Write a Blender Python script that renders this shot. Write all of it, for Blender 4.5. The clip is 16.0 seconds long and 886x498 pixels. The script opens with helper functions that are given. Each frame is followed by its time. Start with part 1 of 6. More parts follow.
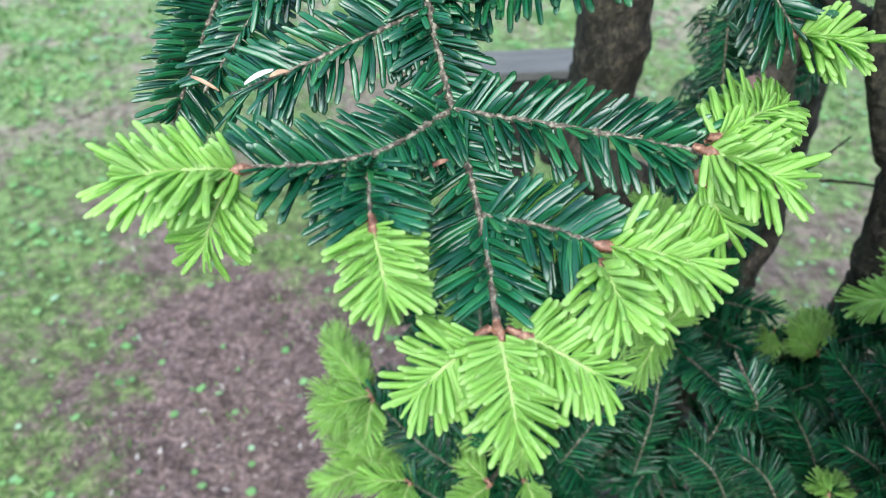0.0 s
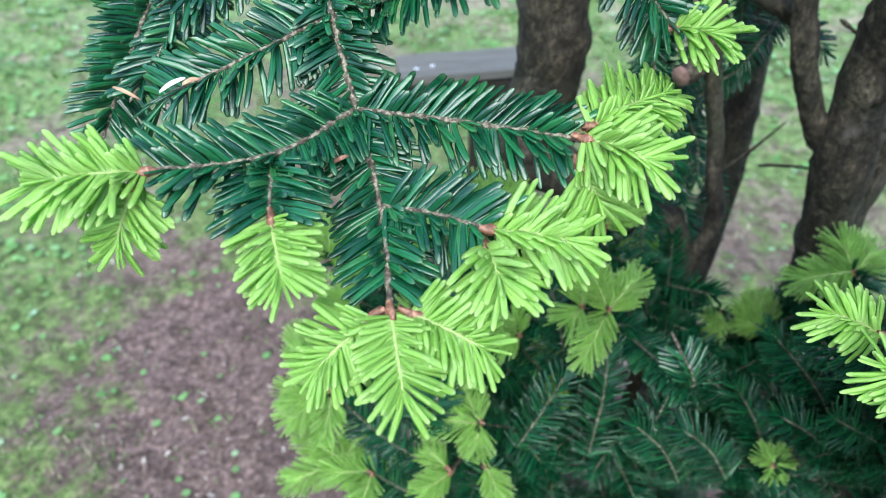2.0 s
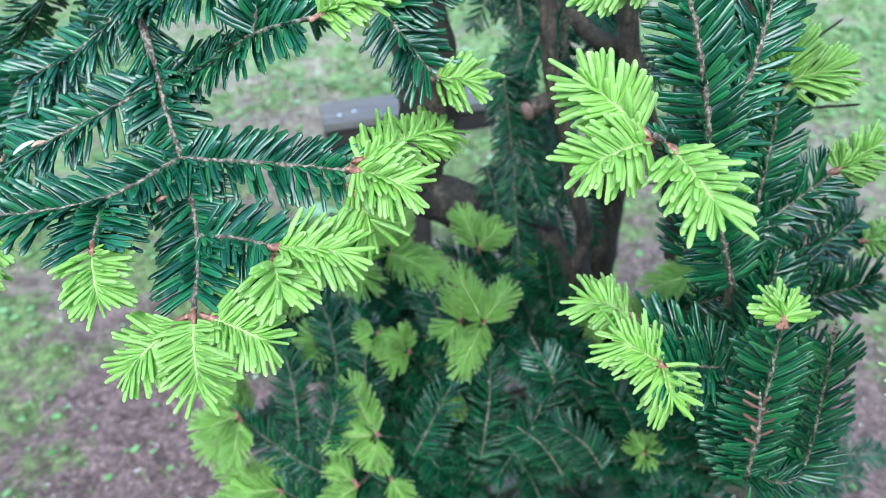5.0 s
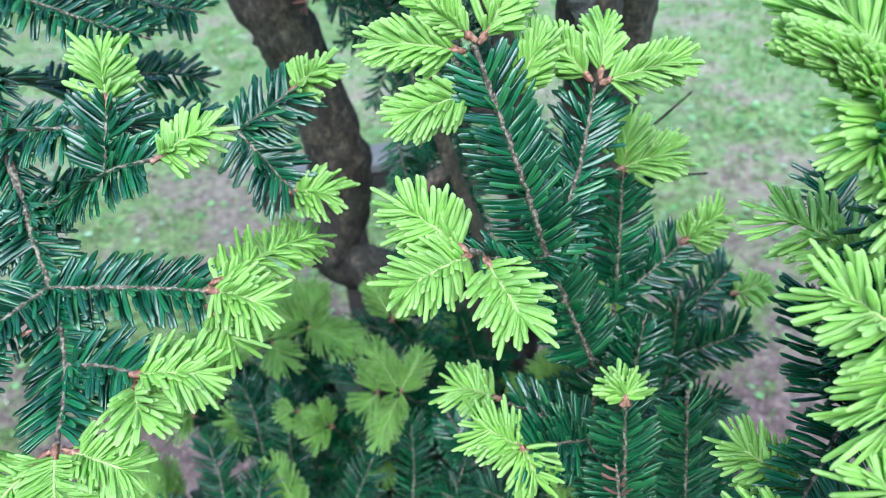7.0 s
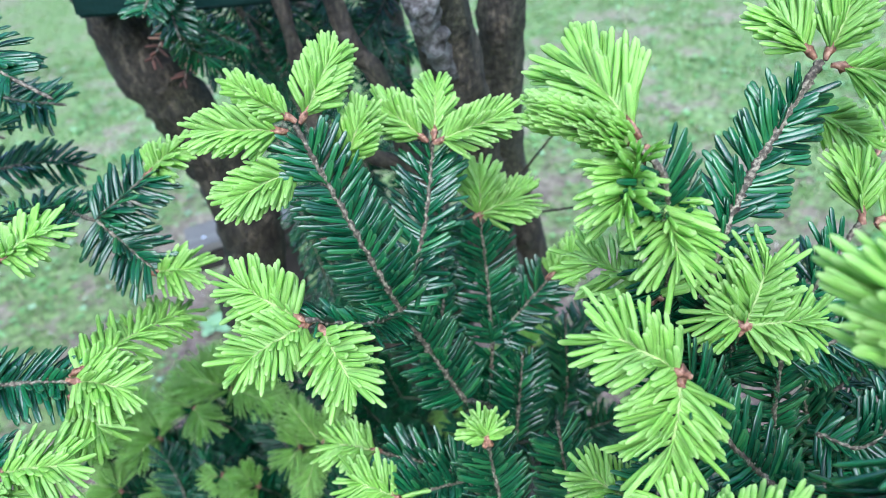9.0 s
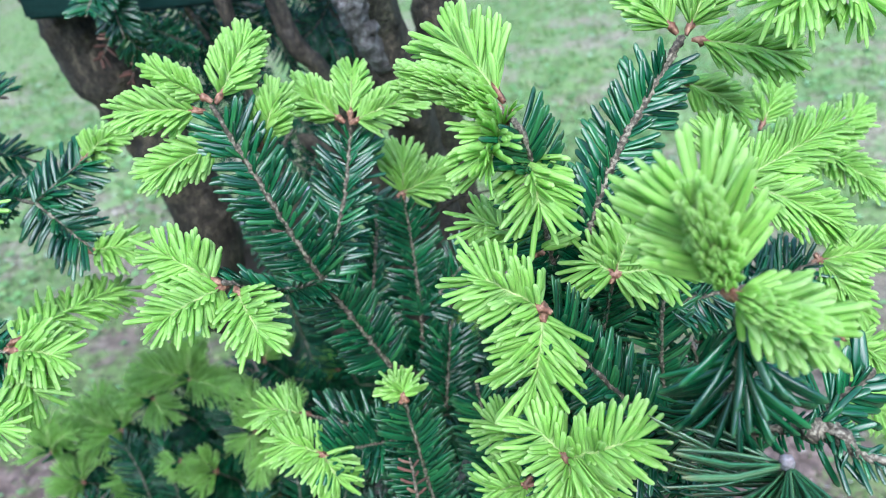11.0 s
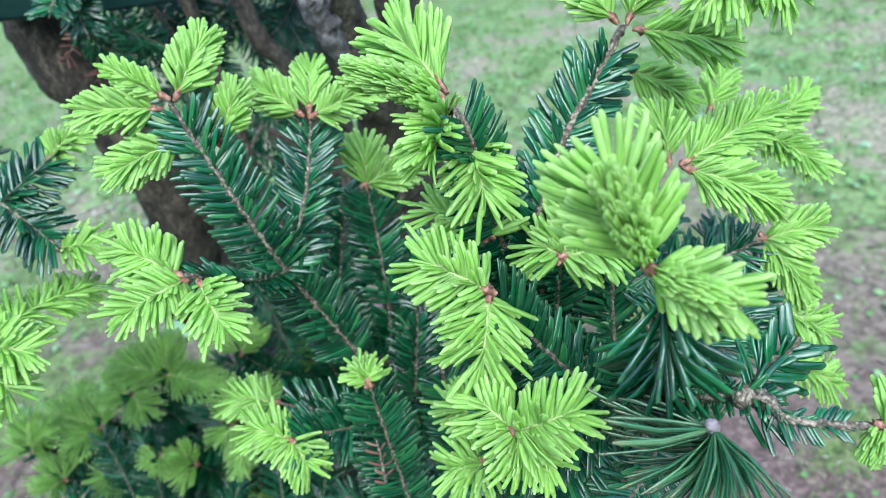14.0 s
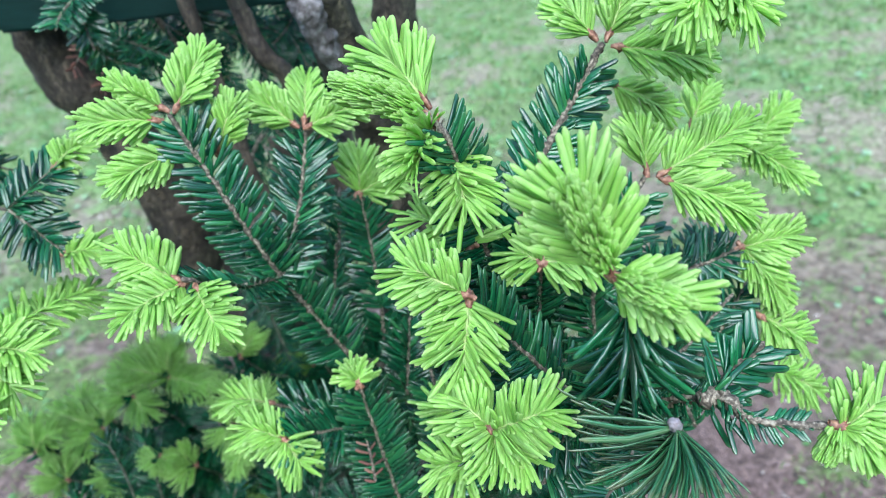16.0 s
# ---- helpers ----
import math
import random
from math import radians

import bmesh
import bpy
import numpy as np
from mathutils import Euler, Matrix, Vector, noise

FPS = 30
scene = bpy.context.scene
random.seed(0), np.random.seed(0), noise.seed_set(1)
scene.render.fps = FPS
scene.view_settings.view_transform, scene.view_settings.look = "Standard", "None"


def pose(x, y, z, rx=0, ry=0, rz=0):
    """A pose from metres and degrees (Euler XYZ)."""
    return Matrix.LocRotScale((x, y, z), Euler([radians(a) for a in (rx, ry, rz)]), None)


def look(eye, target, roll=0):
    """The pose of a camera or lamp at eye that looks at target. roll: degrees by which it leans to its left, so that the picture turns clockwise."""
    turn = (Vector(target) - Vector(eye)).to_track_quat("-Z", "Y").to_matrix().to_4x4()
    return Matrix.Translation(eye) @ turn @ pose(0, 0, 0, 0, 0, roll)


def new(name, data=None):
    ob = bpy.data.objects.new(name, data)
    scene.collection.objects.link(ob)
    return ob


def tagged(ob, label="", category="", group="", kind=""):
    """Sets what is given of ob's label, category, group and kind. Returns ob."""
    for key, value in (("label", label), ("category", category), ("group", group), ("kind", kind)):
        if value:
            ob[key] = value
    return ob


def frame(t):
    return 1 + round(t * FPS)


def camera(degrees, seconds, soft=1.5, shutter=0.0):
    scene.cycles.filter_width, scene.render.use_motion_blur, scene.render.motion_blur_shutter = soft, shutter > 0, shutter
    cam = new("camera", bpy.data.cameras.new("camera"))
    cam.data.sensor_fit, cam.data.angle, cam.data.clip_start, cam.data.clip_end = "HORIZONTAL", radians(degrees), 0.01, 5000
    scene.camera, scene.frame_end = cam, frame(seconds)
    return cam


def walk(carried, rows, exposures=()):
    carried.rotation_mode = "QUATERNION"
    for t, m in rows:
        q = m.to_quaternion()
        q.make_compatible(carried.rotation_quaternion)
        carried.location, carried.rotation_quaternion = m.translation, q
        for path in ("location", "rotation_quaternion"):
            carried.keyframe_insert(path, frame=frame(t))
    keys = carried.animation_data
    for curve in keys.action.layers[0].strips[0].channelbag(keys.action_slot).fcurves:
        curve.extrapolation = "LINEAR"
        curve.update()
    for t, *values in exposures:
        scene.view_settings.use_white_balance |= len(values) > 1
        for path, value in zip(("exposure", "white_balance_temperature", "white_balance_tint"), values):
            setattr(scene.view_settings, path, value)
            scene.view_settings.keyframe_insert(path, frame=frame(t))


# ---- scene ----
cam = camera(66.6, 16.0, soft=0.95)
# a phone lens: a small aperture focused at arm's length
cam.data.dof.use_dof, cam.data.dof.focus_distance, cam.data.dof.aperture_fstop = True, 0.345, 8.8
PATH = [
    (0, (0.001, 0.031, 1.542), (0.010, 1.562, 0.256), 1.5),
    (0.5, (0.009, 0.031, 1.542), (0.018, 1.563, 0.255), 1.1),
    (1, (0.021, 0.030, 1.543), (0.035, 1.559, 0.253), 0.6),
    (1.5, (0.033, 0.022, 1.544), (0.057, 1.549, 0.253), 0.1),
    (2, (0.040, 0.010, 1.552), (0.082, 1.543, 0.268), -0.0),
    (2.5, (0.055, 0.003, 1.558), (0.116, 1.547, 0.289), -0.1),
    (3, (0.074, -0.005, 1.562), (0.155, 1.553, 0.310), -0.2),
    (3.5, (0.091, -0.017, 1.565), (0.175, 1.556, 0.332), -0.9),
    (3.7, (0.096, -0.021, 1.567), (0.189, 1.556, 0.340), -1.0),
    (5.8, (0.155, -0.075, 1.602), (0.322, 1.550, 0.448), -2.7),
    (6, (0.161, -0.075, 1.607), (0.347, 1.558, 0.467), -2.7),
    (6.5, (0.176, -0.069, 1.620), (0.391, 1.567, 0.489), -3.1),
    (7, (0.199, -0.067, 1.630), (0.440, 1.575, 0.514), -4.4),
    (7.5, (0.222, -0.071, 1.631), (0.479, 1.586, 0.542), -5.7),
    (8, (0.238, -0.078, 1.643), (0.534, 1.580, 0.566), -6.3),
    (8.5, (0.258, -0.082, 1.649), (0.583, 1.580, 0.584), -7.2),
    (9, (0.269, -0.090, 1.650), (0.624, 1.572, 0.595), -8.3),
    (9.5, (0.282, -0.103, 1.653), (0.656, 1.556, 0.602), -8.6),
    (9.7, (0.286, -0.110, 1.649), (0.666, 1.548, 0.598), -8.6),
    (11.8, (0.305, -0.155, 1.639), (0.719, 1.506, 0.606), -9.3),
    (12, (0.306, -0.157, 1.642), (0.718, 1.499, 0.599), -9.6),
    (12.5, (0.313, -0.161, 1.645), (0.729, 1.490, 0.596), -10.0),
    (13, (0.316, -0.161, 1.644), (0.740, 1.485, 0.591), -10.2),
    (13.5, (0.314, -0.160, 1.644), (0.745, 1.482, 0.586), -10.0),
    (14, (0.315, -0.163, 1.642), (0.746, 1.475, 0.579), -9.8),
    (14.5, (0.322, -0.166, 1.646), (0.752, 1.471, 0.581), -9.9),
    (15, (0.320, -0.171, 1.648), (0.751, 1.466, 0.584), -9.9),
    (15.5, (0.317, -0.178, 1.649), (0.743, 1.466, 0.593), -9.8),
    (16, (0.322, -0.181, 1.650), (0.746, 1.470, 0.604), -9.7),
]
walk(cam, [(t, look(eye, target, roll)) for t, eye, target, roll in PATH], [(0.0, 1.72, 6150, 5.0), (2.5, 1.74, 6000, 5.0), (3.7, 1.79, 5700, 6.0), (6.0, 1.84, 5600, 8.0), (9.5, 1.81, 5600, 8.0), (12.0, 1.76, 5720, 7.0), (16.0, 1.75, 5750, 6.5)])

# world, sun and exposure: a bright overcast day
world = bpy.data.worlds.new("sky")
scene.world = world
world.use_nodes = True
wn = world.node_tree
sky = wn.nodes.new("ShaderNodeTexSky")
sky.sky_type, sky.sun_disc = "NISHITA", False
sky.sun_elevation, sky.sun_rotation = radians(52), radians(193)
sky.air_density, sky.dust_density, sky.ozone_density = 1.0, 1.5, 1.0
wn.links.new(sky.outputs[0], wn.nodes["Background"].inputs[0])
wn.nodes["Background"].inputs[1].default_value = 0.15
sun = new("sun", bpy.data.lights.new("sun", "SUN"))
sun.data.energy, sun.data.angle, sun.data.color = 1.34, radians(52), (1.0, 0.985, 0.96)
sun.matrix_world = look((-0.83, -3.6, 4.73), (0, 0, 0))


# ---- materials ----
def material(name, rough=0.5, bump=0.0, bump_scale=200.0, coat=0.0):
    m = bpy.data.materials.new(name)
    m.use_nodes = True
    nt = m.node_tree
    bsdf = nt.nodes["Principled BSDF"]
    bsdf.inputs["Roughness"].default_value = rough
    if coat:
        bsdf.inputs["Coat Weight"].default_value = coat
        bsdf.inputs["Coat Roughness"].default_value = 0.25
    if bump:
        tc = nt.nodes.new("ShaderNodeTexCoord")
        n = nt.nodes.new("ShaderNodeTexNoise")
        n.inputs["Scale"].default_value, n.inputs["Detail"].default_value = bump_scale, 6.0
        b = nt.nodes.new("ShaderNodeBump")
        b.inputs["Strength"].default_value, b.inputs["Distance"].default_value = bump, 0.5 / bump_scale
        nt.links.new(tc.outputs["Object"], n.inputs["Vector"])
        nt.links.new(n.outputs[0], b.inputs["Height"])
        nt.links.new(b.outputs[0], bsdf.inputs["Normal"])
    return m, nt, bsdf


def ramp(nt, source, stops):
    r = nt.nodes.new("ShaderNodeValToRGB")
    while len(r.color_ramp.elements) < len(stops):
        r.color_ramp.elements.new(0.5)
    for e, (at, c) in zip(r.color_ramp.elements, stops):
        e.position, e.color = at, (*c, 1)
    nt.links.new(source, r.inputs[0])
    return r.outputs[0]


def noise_node(nt, scale, detail=5.0, rough=0.6, stretch=None):
    tc = nt.nodes.new("ShaderNodeTexCoord")
    n = nt.nodes.new("ShaderNodeTexNoise")
    n.inputs["Scale"].default_value, n.inputs["Detail"].default_value, n.inputs["Roughness"].default_value = scale, detail, rough
    src = tc.outputs["Object"]
    if stretch:
        mp = nt.nodes.new("ShaderNodeMapping")
        mp.inputs["Scale"].default_value = stretch
        nt.links.new(src, mp.inputs[0])
        src = mp.outputs[0]
    nt.links.new(src, n.inputs["Vector"])
    return n.outputs[0]


def mix(nt, fac, a, b, how="MIX"):
    x = nt.nodes.new("ShaderNodeMix")
    x.data_type, x.blend_type = "RGBA", how
    for sock, v in ((x.inputs[0], fac), (x.inputs[6], a), (x.inputs[7], b)):
        if isinstance(v, (int, float)):
            sock.default_value = v
        elif isinstance(v, tuple):
            sock.default_value = (*v, 1)
        else:
            nt.links.new(v, sock)
    return x.outputs[2]


def needle_material(name, stops, rough, spec, leafy, single=False, tip=None, rib=None, plain=False):
    """Waxy needles: colour varies from needle to needle and along the spray, with fine lengthwise streaks, a midrib and a paler tip."""
    m, nt, bsdf = material(name, rough)
    if single:
        rnd = nt.nodes.new("ShaderNodeObjectInfo").outputs["Random"]
    else:
        rnd = nt.nodes.new("ShaderNodeNewGeometry").outputs["Random Per Island"]
    col = ramp(nt, rnd, stops)
    blotch = ramp(nt, noise_node(nt, 2.2 if plain else 45.0, 3.0), [(0.3, (0.72, 0.76, 0.72)), (0.7, (1.12, 1.1, 1.0))])
    col = mix(nt, 1.0, col, blotch, "MULTIPLY")
    if not plain:
        nd = nt.nodes.new("ShaderNodeAttribute")
        nd.attribute_name = "along_across"
        sep = nt.nodes.new("ShaderNodeSeparateXYZ")
        nt.links.new(nd.outputs["Vector"], sep.inputs[0])
        part_ = nt.nodes.new("ShaderNodeCombineXYZ")
        for k, (src, gain) in enumerate(((sep.outputs[0], 2.2), (sep.outputs[1], 3.2), (rnd, 60.0))):
            g = nt.nodes.new("ShaderNodeMath")
            g.operation, g.inputs[1].default_value = "MULTIPLY", gain
            nt.links.new(src, g.inputs[0])
            nt.links.new(g.outputs[0], part_.inputs[k])
        streak = nt.nodes.new("ShaderNodeTexNoise")
        streak.inputs["Scale"].default_value, streak.inputs["Detail"].default_value, streak.inputs["Roughness"].default_value = 1.6, 4.0, 0.65
        nt.links.new(part_.outputs[0], streak.inputs["Vector"])
        col = mix(nt, 1.0, col, ramp(nt, streak.outputs[0], [(0.3, (0.70, 0.74, 0.70)), (0.7, (1.25, 1.22, 1.2))]), "MULTIPLY")
        b = nt.nodes.new("ShaderNodeBump")
        b.inputs["Strength"].default_value, b.inputs["Distance"].default_value = 0.25, 0.0004
        nt.links.new(streak.outputs[0], b.inputs["Height"])
        nt.links.new(b.outputs[0], bsdf.inputs["Normal"])
        if rib:
            off = nt.nodes.new("ShaderNodeMath")
            off.operation = "ABSOLUTE"
            nt.links.new(sep.outputs[1], off.inputs[0])
            col = mix(nt, ramp(nt, off.outputs[0], [(0.05, (0.35, 0.35, 0.35)), (0.26, (0, 0, 0))]), col, rib)
        if tip:
            col = mix(nt, ramp(nt, sep.outputs[0], [(0.0, (0.55, 0.55, 0.55)), (0.14, (0, 0, 0)), (0.86, (0, 0, 0)), (1.0, (0.6, 0.6, 0.6))]), col, tip)
    nt.links.new(col, bsdf.inputs["Base Color"])
    bsdf.inputs["Specular IOR Level"].default_value = spec
    if leafy:
        tr = nt.nodes.new("ShaderNodeBsdfTranslucent")
        nt.links.new(col, tr.inputs[0])
        ms = nt.nodes.new("ShaderNodeMixShader")
        ms.inputs[0].default_value = leafy
        nt.links.new(bsdf.outputs[0], ms.inputs[1])
        nt.links.new(tr.outputs[0], ms.inputs[2])
        nt.links.new(ms.outputs[0], nt.nodes["Material Output"].inputs[0])
    return m


OLD = [(0.0, (0.004, 0.042, 0.020)), (0.5, (0.008, 0.080, 0.033)), (0.85, (0.015, 0.124, 0.045)), (1.0, (0.036, 0.160, 0.052))]
FRESH = [(0.0, (0.29, 0.56, 0.105)), (0.5, (0.40, 0.70, 0.16)), (1.0, (0.51, 0.80, 0.26))]
PALE_TIP, PALE_RIB = (0.62, 0.78, 0.34), (0.50, 0.68, 0.20)
OLD_NEEDLE = needle_material("old_needle", OLD, 0.17, 0.62, 0.0, tip=(0.05, 0.13, 0.05), rib=(0.004, 0.03, 0.014))
OLD_UNDER = needle_material("old_needle_underside", [(0.0, (0.022, 0.072, 0.042)), (1.0, (0.050, 0.125, 0.072))], 0.4, 0.6, 0.0)
LONG_NEEDLE = needle_material("long_old_needle", [(0.0, (0.012, 0.085, 0.034)), (0.6, (0.035, 0.140, 0.060)), (1.0, (0.10, 0.20, 0.095))], 0.24, 0.9, 0.0, tip=(0.16, 0.13, 0.06), rib=(0.34, 0.40, 0.27))
FRESH_NEEDLE = needle_material("fresh_needle", FRESH, 0.36, 0.45, 0.54, tip=PALE_TIP, rib=PALE_RIB)
FRESH_SINGLE = needle_material("fresh_needle_single", FRESH, 0.36, 0.45, 0.54, True, tip=PALE_TIP, rib=PALE_RIB)
DEAD_NEEDLE = needle_material("dead_needle", [(0.0, (0.06, 0.03, 0.024)), (0.6, (0.14, 0.062, 0.05)), (1.0, (0.22, 0.13, 0.10))], 0.7, 0.3, 0.0)
GRASS = needle_material("grass_blade", [(0.0, (0.07, 0.145, 0.034)), (0.5, (0.135, 0.27, 0.066)), (0.80, (0.21, 0.36, 0.115)), (1.0, (0.46, 0.43, 0.29))], 0.6, 0.3, 0.3, plain=True)
CLOVER = needle_material("clover_leaf", [(0.0, (0.13, 0.30, 0.09)), (0.8, (0.24, 0.44, 0.17)), (1.0, (0.36, 0.52, 0.36))], 0.55, 0.3, 0.25, plain=True)
LITTER = needle_material("litter_chip", [(0.0, (0.048, 0.031, 0.028)), (0.55, (0.13, 0.086, 0.075)), (0.93, (0.25, 0.18, 0.16)), (1.0, (0.52, 0.47, 0.44))], 0.85, 0.3, 0.0, plain=True)

WEED_LEAF = needle_material("weed_leaf", [(0.0, (0.20, 0.37, 0.19)), (1.0, (0.30, 0.46, 0.28))], 0.55, 0.3, 0.2, plain=True)

TWIG_BARK, nt, bsdf = material("twig_bark", 0.8, 0.8, 900.0)
nt.links.new(ramp(nt, noise_node(nt, 420.0), [(0.38, (0.028, 0.022, 0.015)), (0.5, (0.092, 0.075, 0.052)), (0.64, (0.32, 0.285, 0.21))]), bsdf.inputs["Base Color"])
FRESH_STEM, nt, bsdf = material("fresh_stem", 0.55, 0.4, 900.0)
nt.links.new(ramp(nt, noise_node(nt, 300.0), [(0.3, (0.22, 0.34, 0.085)), (0.7, (0.36, 0.43, 0.15))]), bsdf.inputs["Base Color"])
BUD, nt, bsdf = material("bud_scale", 0.55, 0.6, 700.0)
nt.links.new(ramp(nt, noise_node(nt, 380.0), [(0.34, (0.07, 0.030, 0.018)), (0.5, (0.20, 0.085, 0.048)), (0.66, (0.40, 0.24, 0.15))]), bsdf.inputs["Base Color"])
TRUNK_BARK, nt, bsdf = material("trunk_bark", 0.85, 1.0, 110.0)
c = ramp(nt, noise_node(nt, 60.0, 8.0, 0.7, (1, 1, 0.45)), [(0.34, (0.010, 0.008, 0.006)), (0.5, (0.036, 0.029, 0.020)), (0.66, (0.10, 0.082, 0.058))])
c = mix(nt, ramp(nt, noise_node(nt, 9.0, 4.0), [(0.48, (0, 0, 0)), (0.68, (0.6, 0.6, 0.6))]), c, (0.050, 0.056, 0.030))
fleck = ramp(nt, noise_node(nt, 240.0, 6.0, 0.8, (1, 1, 0.6)), [(0.4, (0.35, 0.35, 0.35)), (0.52, (1.0, 1.0, 1.0)), (0.64, (2.2, 2.1, 2.0))])
c = mix(nt, 1.0, c, fleck, "MULTIPLY")
c = mix(nt, ramp(nt, noise_node(nt, 22.0, 5.0), [(0.62, (0, 0, 0)), (0.74, (0.7, 0.7, 0.7))]), c, (0.15, 0.13, 0.12))
nt.links.new(c, bsdf.inputs["Base Color"])
SCAR, nt, bsdf = material("scar_bark", 0.85, 1.0, 150.0)
nt.links.new(ramp(nt, noise_node(nt, 90.0, 8.0, 0.7), [(0.36, (0.03, 0.024, 0.02)), (0.5, (0.11, 0.10, 0.096)), (0.64, (0.27, 0.26, 0.26))]), bsdf.inputs["Base Color"])
GREY_WOOD, nt, bsdf = material("weathered_wood", 0.85, 0.5, 160.0)
nt.links.new(ramp(nt, noise_node(nt, 30.0, 8.0, 0.65, (0.25, 3.0, 3.0)), [(0.3, (0.085, 0.080, 0.070)), (0.7, (0.20, 0.19, 0.165))]), bsdf.inputs["Base Color"])
# brown wood with the shade of the plank's front put into its colour
DARK_WOOD, nt, bsdf = material("shaded_wood", 0.85, 0.5, 160.0)
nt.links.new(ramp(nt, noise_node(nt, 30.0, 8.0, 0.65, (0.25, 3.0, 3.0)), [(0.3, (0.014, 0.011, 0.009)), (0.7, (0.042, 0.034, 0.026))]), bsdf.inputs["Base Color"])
GREEN_PAINT, nt, bsdf = material("green_paint", 0.55, 0.3, 220.0)
nt.links.new(ramp(nt, noise_node(nt, 30.0, 7.0, 0.7, (0.4, 2.0, 2.0)), [(0.3, (0.0020, 0.012, 0.010)), (0.6, (0.0040, 0.024, 0.020)), (0.8, (0.010, 0.040, 0.034))]), bsdf.inputs["Base Color"])
bsdf.inputs["Specular IOR Level"].default_value = 0.15
PALE_BUD, nt, bsdf = material("pale_bud", 0.5, 0.6, 500.0)
nt.links.new(ramp(nt, noise_node(nt, 350.0), [(0.35, (0.13, 0.095, 0.09)), (0.65, (0.36, 0.33, 0.345))]), bsdf.inputs["Base Color"])
PALE_FLAKE, nt, bsdf = material("pale_flake", 0.6, 0.4, 500.0)
nt.links.new(ramp(nt, noise_node(nt, 300.0), [(0.3, (0.55, 0.50, 0.45)), (0.7, (0.78, 0.75, 0.72))]), bsdf.inputs["Base Color"])
TAN_FLAKE, nt, bsdf = material("tan_flake", 0.6, 0.4, 500.0)
nt.links.new(ramp(nt, noise_node(nt, 300.0), [(0.3, (0.26, 0.13, 0.07)), (0.7, (0.50, 0.33, 0.20))]), bsdf.inputs["Base Color"])
CUT_WOOD, nt, bsdf = material("cut_wood", 0.8, 0.4, 400.0)
nt.links.new(ramp(nt, noise_node(nt, 160.0), [(0.35, (0.13, 0.075, 0.06)), (0.65, (0.28, 0.17, 0.145))]), bsdf.inputs["Base Color"])
STEEL, nt, bsdf = material("nail_steel", 0.35)
bsdf.inputs["Metallic"].default_value, bsdf.inputs["Base Color"].default_value = 0.8, (0.75, 0.76, 0.78, 1)

# soil and moss under thin grass
EARTH, nt, bsdf = material("earth_and_moss", 0.95, 1.0, 60.0)
soil = ramp(nt, noise_node(nt, 70.0, 8.0, 0.75), [(0.34, (0.032, 0.022, 0.018)), (0.5, (0.10, 0.066, 0.057)), (0.64, (0.24, 0.17, 0.148))])
worn = ramp(nt, noise_node(nt, 40.0, 8.0, 0.75), [(0.34, (0.12, 0.11, 0.066)), (0.5, (0.215, 0.195, 0.13)), (0.66, (0.38, 0.34, 0.26))])
moss = ramp(nt, noise_node(nt, 45.0, 8.0, 0.75), [(0.34, (0.034, 0.042, 0.016)), (0.47, (0.074, 0.112, 0.029)), (0.56, (0.125, 0.18, 0.05)), (0.68, (0.23, 0.27, 0.115))])
lawn = ramp(nt, noise_node(nt, 30.0, 8.0, 0.75), [(0.34, (0.08, 0.12, 0.042)), (0.48, (0.135, 0.215, 0.072)), (0.56, (0.185, 0.28, 0.10)), (0.68, (0.32, 0.37, 0.19))])
lush = nt.nodes.new("ShaderNodeAttribute")
lush.attribute_name = "lush"
moss = mix(nt, lush.outputs["Fac"], moss, lawn)
soil = mix(nt, lush.outputs["Fac"], soil, worn)
att = nt.nodes.new("ShaderNodeAttribute")
att.attribute_name = "bare"
edge = nt.nodes.new("ShaderNodeMath")
edge.operation = "ADD"
nt.links.new(att.outputs["Fac"], edge.inputs[0])
nt.links.new(noise_node(nt, 4.5, 8.0, 0.78), edge.inputs[1])
earth = mix(nt, ramp(nt, edge.outputs[0], [(0.53, (0, 0, 0)), (0.63, (1, 1, 1))]), moss, soil)
clumps = ramp(nt, noise_node(nt, 22.0, 3.0, 0.6), [(0.36, (0.55, 0.53, 0.48)), (0.5, (1.0, 1.0, 1.0)), (0.64, (1.3, 1.3, 1.26))])
nt.links.new(mix(nt, 1.0, earth, clumps, "MULTIPLY"), bsdf.inputs["Base Color"])


# ---- mesh helpers ----
def mesh_of(name, verts, faces, mats, mat_index=None, smooth=True, along=None):
    """One mesh from arrays of places and of quads."""
    me = bpy.data.meshes.new(name)
    verts, faces = np.asarray(verts, np.float32), np.asarray(faces, np.int32)
    me.vertices.add(len(verts))
    me.vertices.foreach_set("co", verts.ravel())
    me.loops.add(faces.size)
    me.loops.foreach_set("vertex_index", faces.ravel())
    me.polygons.add(len(faces))
    me.polygons.foreach_set("loop_start", np.arange(0, faces.size, faces.shape[1], dtype=np.int32))
    me.polygons.foreach_set("use_smooth", np.full(len(faces), smooth))
    for m in mats:
        me.materials.append(m)
    if mat_index is not None:
        me.polygons.foreach_set("material_index", np.asarray(mat_index, np.int32))
    if along is not None:
        me.attributes.new("along_across", "FLOAT_VECTOR", "POINT").data.foreach_set("vector", np.asarray(along, np.float32).ravel())
    me.update(calc_edges=True)
    me.validate()
    return me


def child(name, me, parent, label="", kind=""):
    ob = new(name, me)
    ob.parent = parent
    return tagged(ob, label=label, kind=kind)


